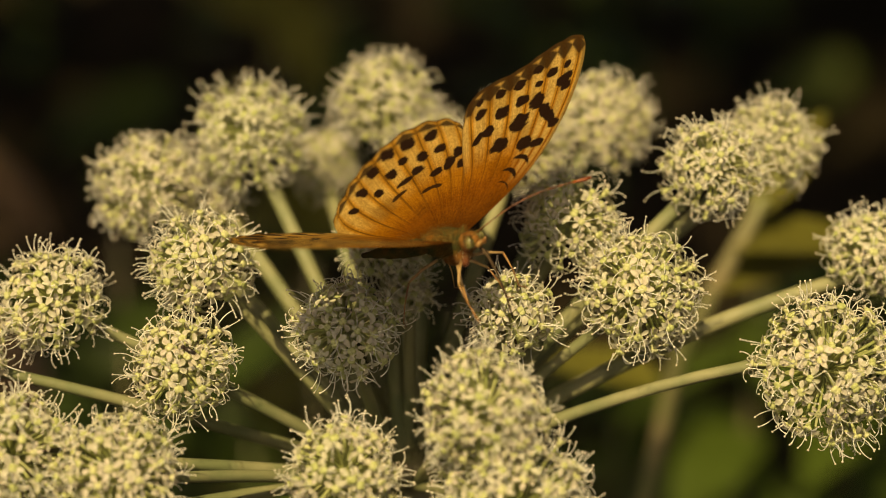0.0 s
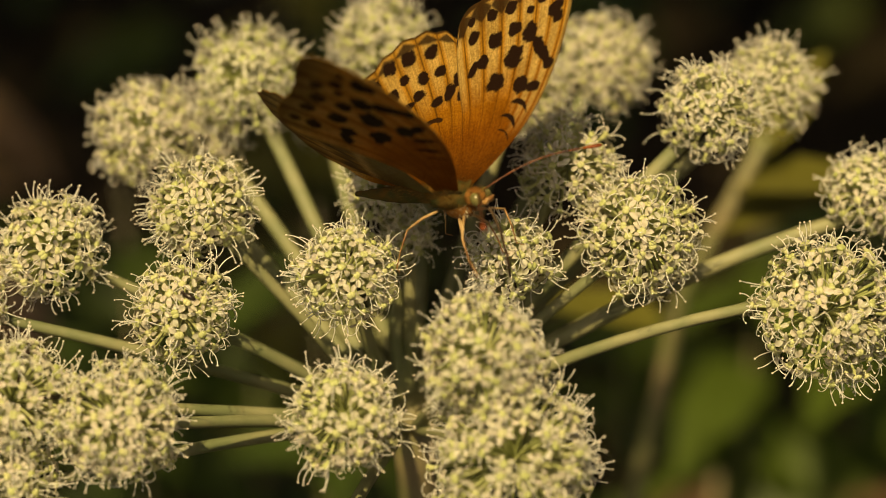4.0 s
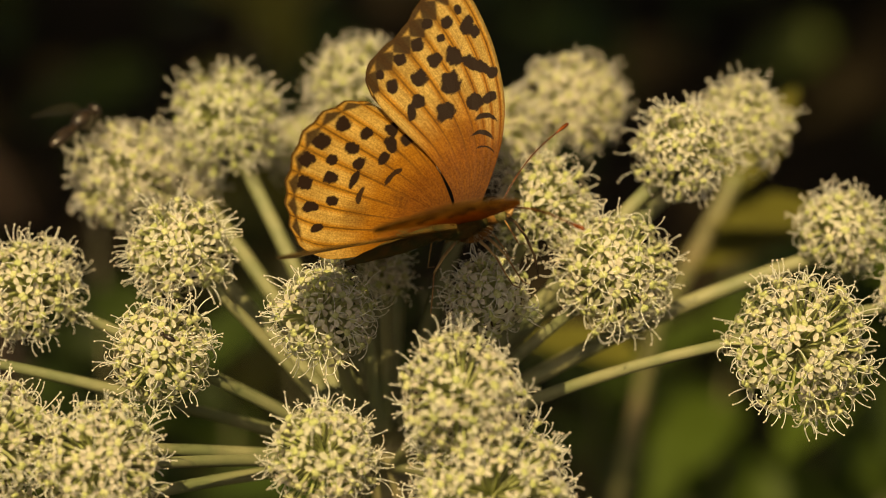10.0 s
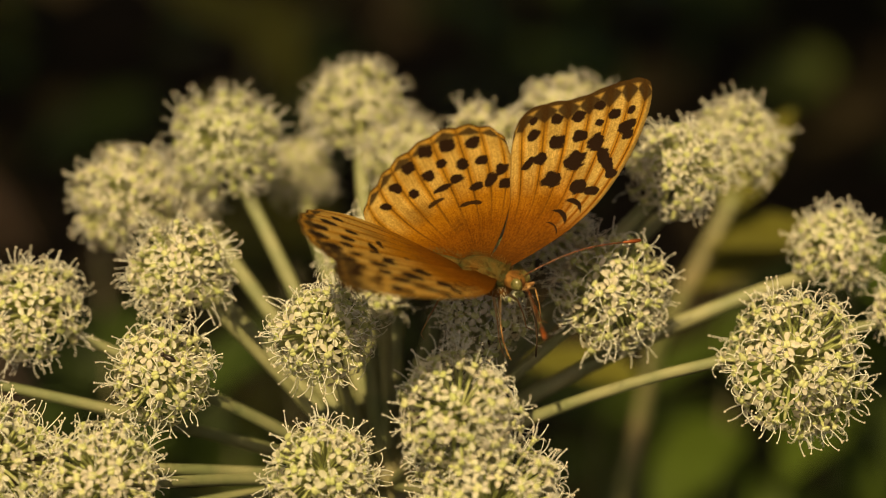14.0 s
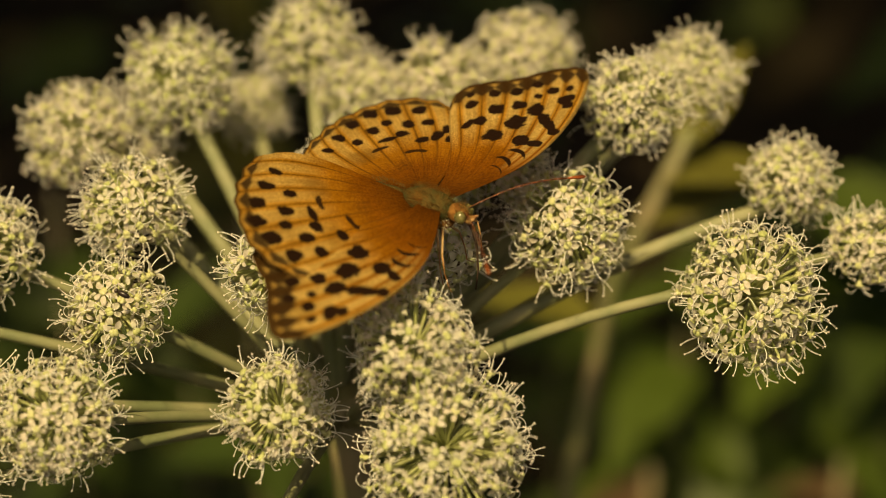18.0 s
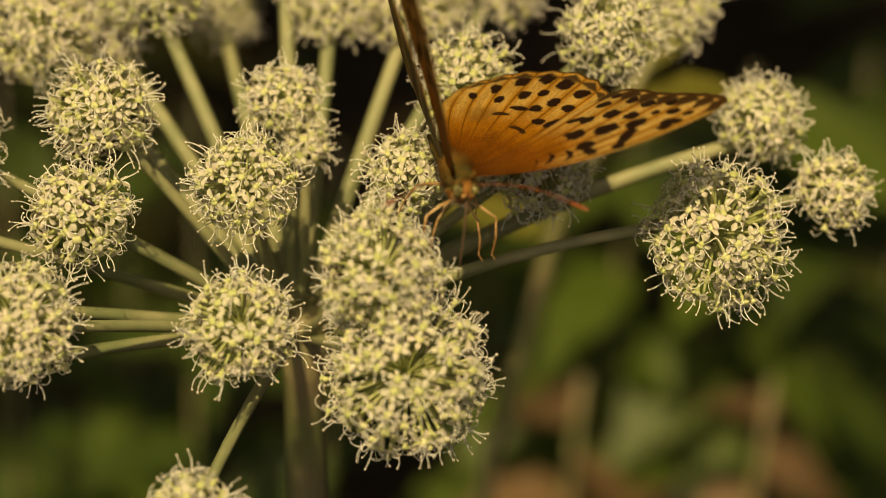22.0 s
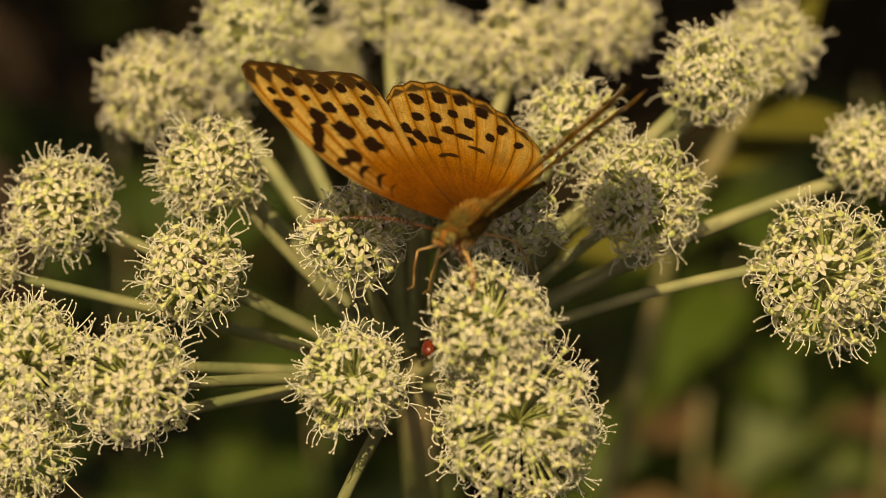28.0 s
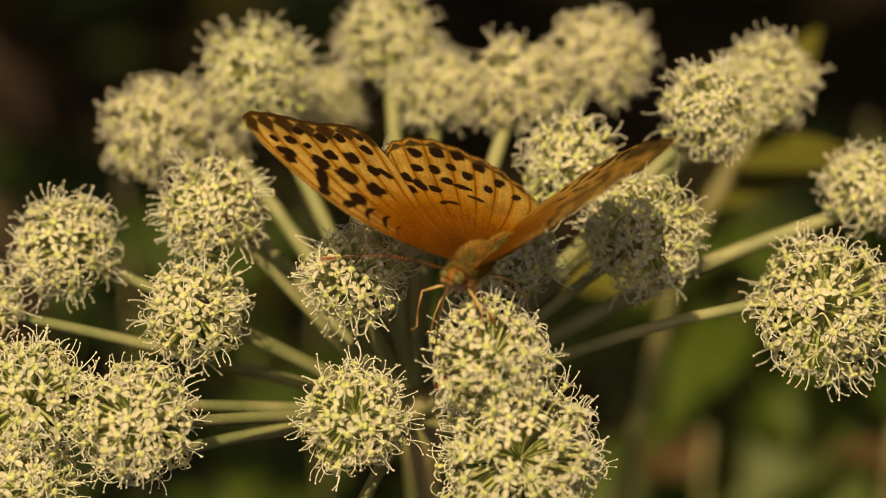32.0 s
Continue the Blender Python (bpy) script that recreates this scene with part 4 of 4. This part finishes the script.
    walk(RIGHT_FOREWING, [
        (0, pose(0.00150, 0.00450, 0.00100, -2.8, -25.6, -3.6)),
        (0.5, pose(0.00150, 0.00450, 0.00100, -4.1, -29.6, -2.4)),
        (1, pose(0.00150, 0.00450, 0.00100, -3.9, -29.1, -3.1)),
        (1.5, pose(0.00150, 0.00450, 0.00100, -5.4, -30.6, -1.5)),
        (2, pose(0.00150, 0.00450, 0.00100, -7.8, -34.9, 2.7)),
        (2.5, pose(0.00150, 0.00450, 0.00100, -4.8, -56.3, -0.8)),
        (4.5, pose(0.00150, 0.00450, 0.00100, 28.7, -46.4, -16.8)),
        (5, pose(0.00150, 0.00450, 0.00100, 28.8, -43.7, -14.0)),
        (5.5, pose(0.00150, 0.00450, 0.00100, 32.2, -45.7, -16.2)),
        (6, pose(0.00150, 0.00450, 0.00100, 32.2, -44.4, -21.8)),
        (6.5, pose(0.00150, 0.00450, 0.00100, 30.9, -37.1, -24.5)),
        (7, pose(0.00150, 0.00450, 0.00100, 34.4, -38.3, -28.4)),
        (7.5, pose(0.00150, 0.00450, 0.00100, 38.3, -40.6, -27.0)),
        (8, pose(0.00150, 0.00450, 0.00100, 33.9, -35.6, -25.3)),
        (8.5, pose(0.00150, 0.00450, 0.00100, 31.4, -35.9, -29.4)),
        (9, pose(0.00150, 0.00450, 0.00100, 1.0, -40.1, -5.5)),
        (9.5, pose(0.00150, 0.00450, 0.00100, -0.8, -39.4, -4.1)),
        (10, pose(0.00150, 0.00450, 0.00100, -0.4, -38.0, -4.9)),
        (10.5, pose(0.00150, 0.00450, 0.00100, -0.5, -24.3, -6.8)),
        (11, pose(0.00150, 0.00450, 0.00100, -1.5, -10.2, -8.4)),
        (11.5, pose(0.00150, 0.00450, 0.00100, -0.7, -16.7, -9.3)),
        (12, pose(0.00150, 0.00450, 0.00100, -0.3, -29.8, -8.4)),
        (12.5, pose(0.00150, 0.00450, 0.00100, 0.9, -43.3, -7.1)),
        (13, pose(0.00150, 0.00450, 0.00100, 0.7, -41.7, -7.1)),
        (13.5, pose(0.00150, 0.00450, 0.00100, 0.2, -33.1, -9.1)),
        (14, pose(0.00150, 0.00450, 0.00100, 0.8, -28.9, -15.8)),
        (14.5, pose(0.00150, 0.00450, 0.00100, 2.7, -30.0, -20.0)),
        (15, pose(0.00150, 0.00450, 0.00100, -1.4, -15.5, -15.1)),
        (15.5, pose(0.00150, 0.00450, 0.00100, -3.0, -12.2, -12.8)),
        (17.5, pose(0.00150, 0.00450, 0.00100, -4.6, -7.7, -15.3)),
        (18, pose(0.00150, 0.00450, 0.00100, -5.8, -2.3, -14.7)),
        (18.5, pose(0.00150, 0.00450, 0.00100, 1.3, -20.4, -17.5)),
        (19, pose(0.00150, 0.00450, 0.00100, 0.9, -19.6, -15.8)),
        (19.5, pose(0.00150, 0.00450, 0.00100, -0.0, -16.5, -14.0)),
        (20, pose(0.00150, 0.00450, 0.00100, 4.0, -47.4, -12.3)),
        (20.5, pose(0.00150, 0.00450, 0.00100, -0.1, -42.7, -2.8)),
        (21, pose(0.00150, 0.00450, 0.00100, 8.5, -53.6, -6.3)),
        (21.5, pose(0.00150, 0.00450, 0.00100, 5.2, -68.4, -5.1)),
        (22, pose(0.00150, 0.00450, 0.00100, -3.5, -71.1, 2.7)),
        (22.5, pose(0.00150, 0.00450, 0.00100, -17.4, -56.6, 21.3)),
        (23, pose(0.00150, 0.00450, 0.00100, 2.7, -37.1, -0.7)),
        (23.5, pose(0.00150, 0.00450, 0.00100, -5.6, -42.9, 5.9)),
        (24, pose(0.00150, 0.00450, 0.00100, -3.2, -34.2, -1.0)),
        (24.5, pose(0.00150, 0.00450, 0.00100, -2.2, -30.1, 1.3)),
        (25, pose(0.00150, 0.00450, 0.00100, -1.0, -29.4, 0.5)),
        (25.5, pose(0.00150, 0.00450, 0.00100, -1.3, -36.7, 1.8)),
        (27.5, pose(0.00150, 0.00450, 0.00100, 5.1, -17.6, -3.0)),
        (28, pose(0.00150, 0.00450, 0.00100, 4.2, -25.0, -2.6)),
        (28.5, pose(0.00150, 0.00450, 0.00100, 6.9, -31.4, -4.3)),
        (29, pose(0.00150, 0.00450, 0.00100, 6.5, -30.9, -4.6)),
        (29.5, pose(0.00150, 0.00450, 0.00100, 11.7, -52.6, -8.7)),
        (30, pose(0.00150, 0.00450, 0.00100, 11.0, -42.2, -9.5)),
        (30.5, pose(0.00150, 0.00450, 0.00100, 9.8, -40.8, -9.4)),
        (31, pose(0.00150, 0.00450, 0.00100, 4.5, -28.1, -4.0)),
        (31.5, pose(0.00150, 0.00450, 0.00100, 5.4, -25.6, -3.9)),
        (32, pose(0.00150, 0.00450, 0.00100, 4.9, -21.8, -3.8)),
    ])
    walk(LEFT_FOREWING, [
        (0, pose(-0.00150, 0.00450, 0.00100, -0.0, 27.4, 8.1)),
        (0.5, pose(-0.00150, 0.00450, 0.00100, 1.3, 32.0, 8.5)),
        (1, pose(-0.00150, 0.00450, 0.00100, 0.7, 30.1, 7.2)),
        (1.5, pose(-0.00150, 0.00450, 0.00100, 1.6, 33.9, 5.8)),
        (2, pose(-0.00150, 0.00450, 0.00100, 2.1, 37.1, 3.9)),
        (2.5, pose(-0.00150, 0.00450, 0.00100, 6.6, 47.1, 5.6)),
        (4.5, pose(-0.00150, 0.00450, 0.00100, 2.5, 44.1, 3.5)),
        (5, pose(-0.00150, 0.00450, 0.00100, 3.3, 48.8, 4.8)),
        (5.5, pose(-0.00150, 0.00450, 0.00100, 4.9, 49.1, 4.9)),
        (6, pose(-0.00150, 0.00450, 0.00100, 7.8, 47.9, 8.8)),
        (6.5, pose(-0.00150, 0.00450, 0.00100, 4.0, 42.6, 4.1)),
        (7, pose(-0.00150, 0.00450, 0.00100, 3.7, 41.4, 4.6)),
        (7.5, pose(-0.00150, 0.00450, 0.00100, 3.8, 42.8, 5.4)),
        (8, pose(-0.00150, 0.00450, 0.00100, 4.8, 51.2, 7.6)),
        (8.5, pose(-0.00150, 0.00450, 0.00100, 4.6, 43.8, 6.9)),
        (9, pose(-0.00150, 0.00450, 0.00100, 2.9, 31.6, 5.1)),
        (9.5, pose(-0.00150, 0.00450, 0.00100, 4.4, 32.5, 6.3)),
        (10, pose(-0.00150, 0.00450, 0.00100, 5.2, 35.9, 7.2)),
        (10.5, pose(-0.00150, 0.00450, 0.00100, 2.7, 25.8, 6.1)),
        (11, pose(-0.00150, 0.00450, 0.00100, 0.1, 15.8, 6.0)),
        (11.5, pose(-0.00150, 0.00450, 0.00100, 0.0, 23.3, 6.9)),
        (12, pose(-0.00150, 0.00450, 0.00100, -1.0, 28.7, 5.1)),
        (12.5, pose(-0.00150, 0.00450, 0.00100, 0.9, 43.1, 1.5)),
        (13, pose(-0.00150, 0.00450, 0.00100, 3.4, 37.5, 2.7)),
        (13.5, pose(-0.00150, 0.00450, 0.00100, 3.6, 32.4, 2.5)),
        (14, pose(-0.00150, 0.00450, 0.00100, 3.7, 25.2, 2.6)),
        (14.5, pose(-0.00150, 0.00450, 0.00100, 4.4, 26.3, 5.2)),
        (15, pose(-0.00150, 0.00450, 0.00100, 1.8, 10.4, 3.6)),
        (15.5, pose(-0.00150, 0.00450, 0.00100, 3.2, 8.1, 3.6)),
        (17.5, pose(-0.00150, 0.00450, 0.00100, 4.3, 5.2, 8.2)),
        (18, pose(-0.00150, 0.00450, 0.00100, 5.4, 4.2, 8.0)),
        (18.5, pose(-0.00150, 0.00450, 0.00100, 7.8, 19.4, 6.5)),
        (19, pose(-0.00150, 0.00450, 0.00100, 6.3, 18.5, 4.5)),
        (19.5, pose(-0.00150, 0.00450, 0.00100, 5.4, 18.2, 4.4)),
        (20, pose(-0.00150, 0.00450, 0.00100, 2.7, 27.3, 3.8)),
        (20.5, pose(-0.00150, 0.00450, 0.00100, 0.1, 20.9, 3.8)),
        (21, pose(-0.00150, 0.00450, 0.00100, -2.1, 4.8, 1.2)),
        (21.5, pose(-0.00150, 0.00450, 0.00100, -0.6, 35.0, -3.0)),
        (22, pose(-0.00150, 0.00450, 0.00100, 4.6, 21.8, 7.4)),
        (22.5, pose(-0.00150, 0.00450, 0.00100, 9.4, 28.2, 14.3)),
        (23, pose(-0.00150, 0.00450, 0.00100, -2.1, 48.7, -3.2)),
        (23.5, pose(-0.00150, 0.00450, 0.00100, -0.9, 44.6, -3.5)),
        (24, pose(-0.00150, 0.00450, 0.00100, 6.4, 48.0, 4.7)),
        (24.5, pose(-0.00150, 0.00450, 0.00100, 3.7, 35.4, 0.2)),
        (25, pose(-0.00150, 0.00450, 0.00100, 3.7, 31.0, 2.0)),
        (25.5, pose(-0.00150, 0.00450, 0.00100, 4.3, 32.1, 1.4)),
        (27.5, pose(-0.00150, 0.00450, 0.00100, 4.1, 45.4, 17.1)),
        (28, pose(-0.00150, 0.00450, 0.00100, 9.4, 51.2, 18.1)),
        (28.5, pose(-0.00150, 0.00450, 0.00100, 0.3, 46.2, 17.1)),
        (29, pose(-0.00150, 0.00450, 0.00100, -2.6, 45.9, 11.3)),
        (29.5, pose(-0.00150, 0.00450, 0.00100, -3.4, 48.6, 8.0)),
        (30, pose(-0.00150, 0.00450, 0.00100, -2.0, 48.5, 8.0)),
        (30.5, pose(-0.00150, 0.00450, 0.00100, 3.6, 48.1, 12.0)),
        (31, pose(-0.00150, 0.00450, 0.00100, 3.8, 36.0, 13.2)),
        (31.5, pose(-0.00150, 0.00450, 0.00100, 8.0, 41.5, 17.9)),
        (32, pose(-0.00150, 0.00450, 0.00100, 8.2, 45.0, 22.7)),
    ])
    walk(RIGHT_HINDWING, [
        (0, pose(0.00140, 0.00150, 0.00050, 1.7, -23.7, -22.5)),
        (0.5, pose(0.00140, 0.00150, 0.00050, 0.1, -29.2, -21.7)),
        (1, pose(0.00140, 0.00150, 0.00050, -0.6, -28.0, -19.8)),
        (1.5, pose(0.00140, 0.00150, 0.00050, -1.9, -30.4, -19.2)),
        (2, pose(0.00140, 0.00150, 0.00050, -2.2, -35.1, -16.5)),
        (2.5, pose(0.00140, 0.00150, 0.00050, -4.1, -54.2, -8.0)),
        (4.5, pose(0.00140, 0.00150, 0.00050, 16.2, -53.7, -34.4)),
        (5, pose(0.00140, 0.00150, 0.00050, 18.2, -55.4, -36.1)),
        (5.5, pose(0.00140, 0.00150, 0.00050, 19.7, -55.3, -36.2)),
        (6, pose(0.00140, 0.00150, 0.00050, 20.8, -54.9, -36.0)),
        (6.5, pose(0.00140, 0.00150, 0.00050, 14.5, -47.3, -30.0)),
        (7, pose(0.00140, 0.00150, 0.00050, 17.9, -52.5, -33.6)),
        (7.5, pose(0.00140, 0.00150, 0.00050, 16.1, -50.8, -32.3)),
        (8, pose(0.00140, 0.00150, 0.00050, 6.6, -51.0, -17.0)),
        (8.5, pose(0.00140, 0.00150, 0.00050, -7.5, -43.0, 11.0)),
        (9, pose(0.00140, 0.00150, 0.00050, 0.3, -37.3, -7.5)),
        (9.5, pose(0.00140, 0.00150, 0.00050, -2.7, -37.3, -6.4)),
        (10, pose(0.00140, 0.00150, 0.00050, -2.2, -35.6, -7.2)),
        (10.5, pose(0.00140, 0.00150, 0.00050, -3.5, -22.0, -6.5)),
        (11, pose(0.00140, 0.00150, 0.00050, -4.1, -7.4, -5.7)),
        (11.5, pose(0.00140, 0.00150, 0.00050, -4.2, -13.9, -5.9)),
        (12, pose(0.00140, 0.00150, 0.00050, -5.3, -28.4, -7.2)),
        (12.5, pose(0.00140, 0.00150, 0.00050, -6.0, -40.4, -2.3)),
        (13, pose(0.00140, 0.00150, 0.00050, -6.8, -38.8, -0.6)),
        (13.5, pose(0.00140, 0.00150, 0.00050, -8.8, -29.6, 0.9)),
        (14, pose(0.00140, 0.00150, 0.00050, -16.6, -25.8, 6.5)),
        (14.5, pose(0.00140, 0.00150, 0.00050, -19.0, -27.1, 6.2)),
        (15, pose(0.00140, 0.00150, 0.00050, -16.4, -13.1, 3.1)),
        (15.5, pose(0.00140, 0.00150, 0.00050, -16.7, -9.3, 4.1)),
        (17.5, pose(0.00140, 0.00150, 0.00050, -19.4, -3.5, 7.4)),
        (18, pose(0.00140, 0.00150, 0.00050, -20.1, -0.5, 7.0)),
        (18.5, pose(0.00140, 0.00150, 0.00050, -19.2, -15.3, 12.1)),
        (19, pose(0.00140, 0.00150, 0.00050, -17.9, -14.2, 14.3)),
        (19.5, pose(0.00140, 0.00150, 0.00050, -18.4, -13.8, 13.3)),
        (20, pose(0.00140, 0.00150, 0.00050, -16.2, -43.7, 6.5)),
        (20.5, pose(0.00140, 0.00150, 0.00050, 2.0, -40.0, -9.4)),
        (21, pose(0.00140, 0.00150, 0.00050, 25.6, -45.5, -25.4)),
        (21.5, pose(0.00140, 0.00150, 0.00050, 10.5, -65.1, -11.2)),
        (22, pose(0.00140, 0.00150, 0.00050, -8.5, -68.2, 6.2)),
        (22.5, pose(0.00140, 0.00150, 0.00050, 7.0, -55.0, -8.0)),
        (23, pose(0.00140, 0.00150, 0.00050, 7.7, -33.4, -10.8)),
        (23.5, pose(0.00140, 0.00150, 0.00050, 5.7, -39.8, -11.7)),
        (24, pose(0.00140, 0.00150, 0.00050, 3.1, -31.2, -10.5)),
        (24.5, pose(0.00140, 0.00150, 0.00050, 3.0, -27.0, -10.2)),
        (25, pose(0.00140, 0.00150, 0.00050, 3.6, -26.2, -10.2)),
        (25.5, pose(0.00140, 0.00150, 0.00050, 5.8, -33.2, -11.2)),
        (27.5, pose(0.00140, 0.00150, 0.00050, 8.4, -12.8, -12.0)),
        (28, pose(0.00140, 0.00150, 0.00050, 9.3, -20.2, -11.9)),
        (28.5, pose(0.00140, 0.00150, 0.00050, 11.8, -25.8, -15.1)),
        (29, pose(0.00140, 0.00150, 0.00050, 11.5, -25.2, -15.9)),
        (29.5, pose(0.00140, 0.00150, 0.00050, 20.6, -46.3, -23.0)),
        (30, pose(0.00140, 0.00150, 0.00050, 17.5, -36.4, -21.0)),
        (30.5, pose(0.00140, 0.00150, 0.00050, 15.3, -35.9, -21.0)),
        (31, pose(0.00140, 0.00150, 0.00050, 9.4, -23.5, -15.6)),
        (31.5, pose(0.00140, 0.00150, 0.00050, 9.8, -20.4, -14.2)),
        (32, pose(0.00140, 0.00150, 0.00050, 9.2, -16.4, -14.6)),
    ])
    walk(LEFT_HINDWING, [
        (0, pose(-0.00140, 0.00150, 0.00050, 1.2, 24.7, 16.6)),
        (0.5, pose(-0.00140, 0.00150, 0.00050, 3.0, 28.9, 16.1)),
        (1, pose(-0.00140, 0.00150, 0.00050, 1.7, 27.3, 14.8)),
        (1.5, pose(-0.00140, 0.00150, 0.00050, 2.4, 31.0, 12.9)),
        (2, pose(-0.00140, 0.00150, 0.00050, 3.5, 33.8, 11.5)),
        (2.5, pose(-0.00140, 0.00150, 0.00050, 7.3, 43.1, 11.7)),
        (4.5, pose(-0.00140, 0.00150, 0.00050, 6.7, 39.5, 10.4)),
        (5, pose(-0.00140, 0.00150, 0.00050, 8.3, 44.6, 12.1)),
        (5.5, pose(-0.00140, 0.00150, 0.00050, 10.0, 44.3, 10.6)),
        (6, pose(-0.00140, 0.00150, 0.00050, 5.7, 44.2, 4.3)),
        (6.5, pose(-0.00140, 0.00150, 0.00050, 8.5, 37.8, 10.1)),
        (7, pose(-0.00140, 0.00150, 0.00050, 8.5, 36.5, 11.3)),
        (7.5, pose(-0.00140, 0.00150, 0.00050, 8.5, 38.6, 11.8)),
        (8, pose(-0.00140, 0.00150, 0.00050, 11.1, 46.9, 15.4)),
        (8.5, pose(-0.00140, 0.00150, 0.00050, 11.0, 38.6, 13.4)),
        (9, pose(-0.00140, 0.00150, 0.00050, 8.4, 26.6, 11.4)),
        (9.5, pose(-0.00140, 0.00150, 0.00050, 11.4, 27.3, 13.1)),
        (10, pose(-0.00140, 0.00150, 0.00050, 13.5, 30.3, 13.7)),
        (10.5, pose(-0.00140, 0.00150, 0.00050, 9.8, 21.4, 12.3)),
        (11, pose(-0.00140, 0.00150, 0.00050, 6.2, 11.7, 11.5)),
        (11.5, pose(-0.00140, 0.00150, 0.00050, 7.6, 18.5, 11.7)),
        (12, pose(-0.00140, 0.00150, 0.00050, 8.8, 24.5, 12.0)),
        (12.5, pose(-0.00140, 0.00150, 0.00050, 13.1, 37.0, 10.5)),
        (13, pose(-0.00140, 0.00150, 0.00050, 10.0, 32.9, 8.9)),
        (13.5, pose(-0.00140, 0.00150, 0.00050, 10.6, 26.9, 11.0)),
        (14, pose(-0.00140, 0.00150, 0.00050, 8.9, 20.3, 11.9)),
        (14.5, pose(-0.00140, 0.00150, 0.00050, 9.3, 21.4, 13.8)),
        (15, pose(-0.00140, 0.00150, 0.00050, 5.3, 6.5, 12.0)),
        (15.5, pose(-0.00140, 0.00150, 0.00050, 4.4, 4.3, 11.6)),
        (17.5, pose(-0.00140, 0.00150, 0.00050, 7.3, 2.4, 11.8)),
        (18, pose(-0.00140, 0.00150, 0.00050, 7.5, 0.5, 12.0)),
        (18.5, pose(-0.00140, 0.00150, 0.00050, 10.4, 15.2, 12.0)),
        (19, pose(-0.00140, 0.00150, 0.00050, 11.3, 14.7, 12.6)),
        (19.5, pose(-0.00140, 0.00150, 0.00050, 10.4, 13.8, 12.6)),
        (20, pose(-0.00140, 0.00150, 0.00050, 7.7, 24.1, 14.3)),
        (20.5, pose(-0.00140, 0.00150, 0.00050, 5.4, 17.4, 15.5)),
        (21, pose(-0.00140, 0.00150, 0.00050, -14.4, 10.0, 14.7)),
        (21.5, pose(-0.00140, 0.00150, 0.00050, -1.0, 33.2, -0.4)),
        (22, pose(-0.00140, 0.00150, 0.00050, -2.4, 18.5, 9.9)),
        (22.5, pose(-0.00140, 0.00150, 0.00050, 4.7, 23.9, -3.9)),
        (23, pose(-0.00140, 0.00150, 0.00050, 9.6, 44.9, 11.7)),
        (23.5, pose(-0.00140, 0.00150, 0.00050, 9.8, 40.7, 11.8)),
        (24, pose(-0.00140, 0.00150, 0.00050, 11.5, 44.1, 12.5)),
        (24.5, pose(-0.00140, 0.00150, 0.00050, 8.6, 31.5, 10.6)),
        (25, pose(-0.00140, 0.00150, 0.00050, 7.5, 27.3, 10.1)),
        (25.5, pose(-0.00140, 0.00150, 0.00050, 7.7, 28.4, 10.2)),
        (27.5, pose(-0.00140, 0.00150, 0.00050, 6.6, 42.2, 21.6)),
        (28, pose(-0.00140, 0.00150, 0.00050, 0.5, 48.8, 8.0)),
        (28.5, pose(-0.00140, 0.00150, 0.00050, 2.8, 43.3, 21.7)),
        (29, pose(-0.00140, 0.00150, 0.00050, 0.4, 43.1, 16.2)),
        (29.5, pose(-0.00140, 0.00150, 0.00050, 0.1, 45.8, 13.3)),
        (30, pose(-0.00140, 0.00150, 0.00050, 1.4, 45.5, 13.3)),
        (30.5, pose(-0.00140, 0.00150, 0.00050, 6.7, 44.9, 17.0)),
        (31, pose(-0.00140, 0.00150, 0.00050, 5.6, 32.8, 17.5)),
        (31.5, pose(-0.00140, 0.00150, 0.00050, 9.9, 38.1, 22.2)),
        (32, pose(-0.00140, 0.00150, 0.00050, 10.1, 41.6, 26.9)),
    ])
    walk(BEETLE, [
        (0, pose(0.00561, -0.02902, 1.03400, 0, -40, 30)),
        (23.5, pose(0.00561, -0.02902, 1.03400, 0, -40, 30)),
        (25, pose(0.00151, -0.03402, 1.03547, 0, -50, 20)),
        (28, pose(0.00326, -0.03502, 1.03459, 0, -50, 0)),
        (30, pose(0.00397, -0.03502, 1.03579, 10, -50, -20)),
        (32, pose(0.00495, -0.03602, 1.03558, 10, -50, -30)),
    ])
    walk(HOVERFLY, [
        (0, pose(-0.20909, 0.08226, 1.09155, 0, 0, -60)),
        (7.4, pose(-0.20909, 0.08226, 1.09155, 0, 0, -60)),
        (7.9, pose(-0.05106, 0.03226, 1.04023, 0, 0, -60)),
        (9, pose(-0.04909, 0.03226, 1.04155, 10, 0, -50)),
        (10, pose(-0.04925, 0.03226, 1.04378, 10, 0, -40)),
        (11, pose(-0.04860, 0.03226, 1.04564, 10, 0, -30)),
        (12, pose(-0.04882, 0.03226, 1.04498, 10, 0, -40)),
        (12.4, pose(-0.05326, 0.03426, 1.04490, 10, 0, 30)),
        (13, pose(-0.20909, 0.08226, 1.09155, 0, 0, 60)),
        (32, pose(-0.20909, 0.08226, 1.09155, 0, 0, 60)),
    ])


motions()
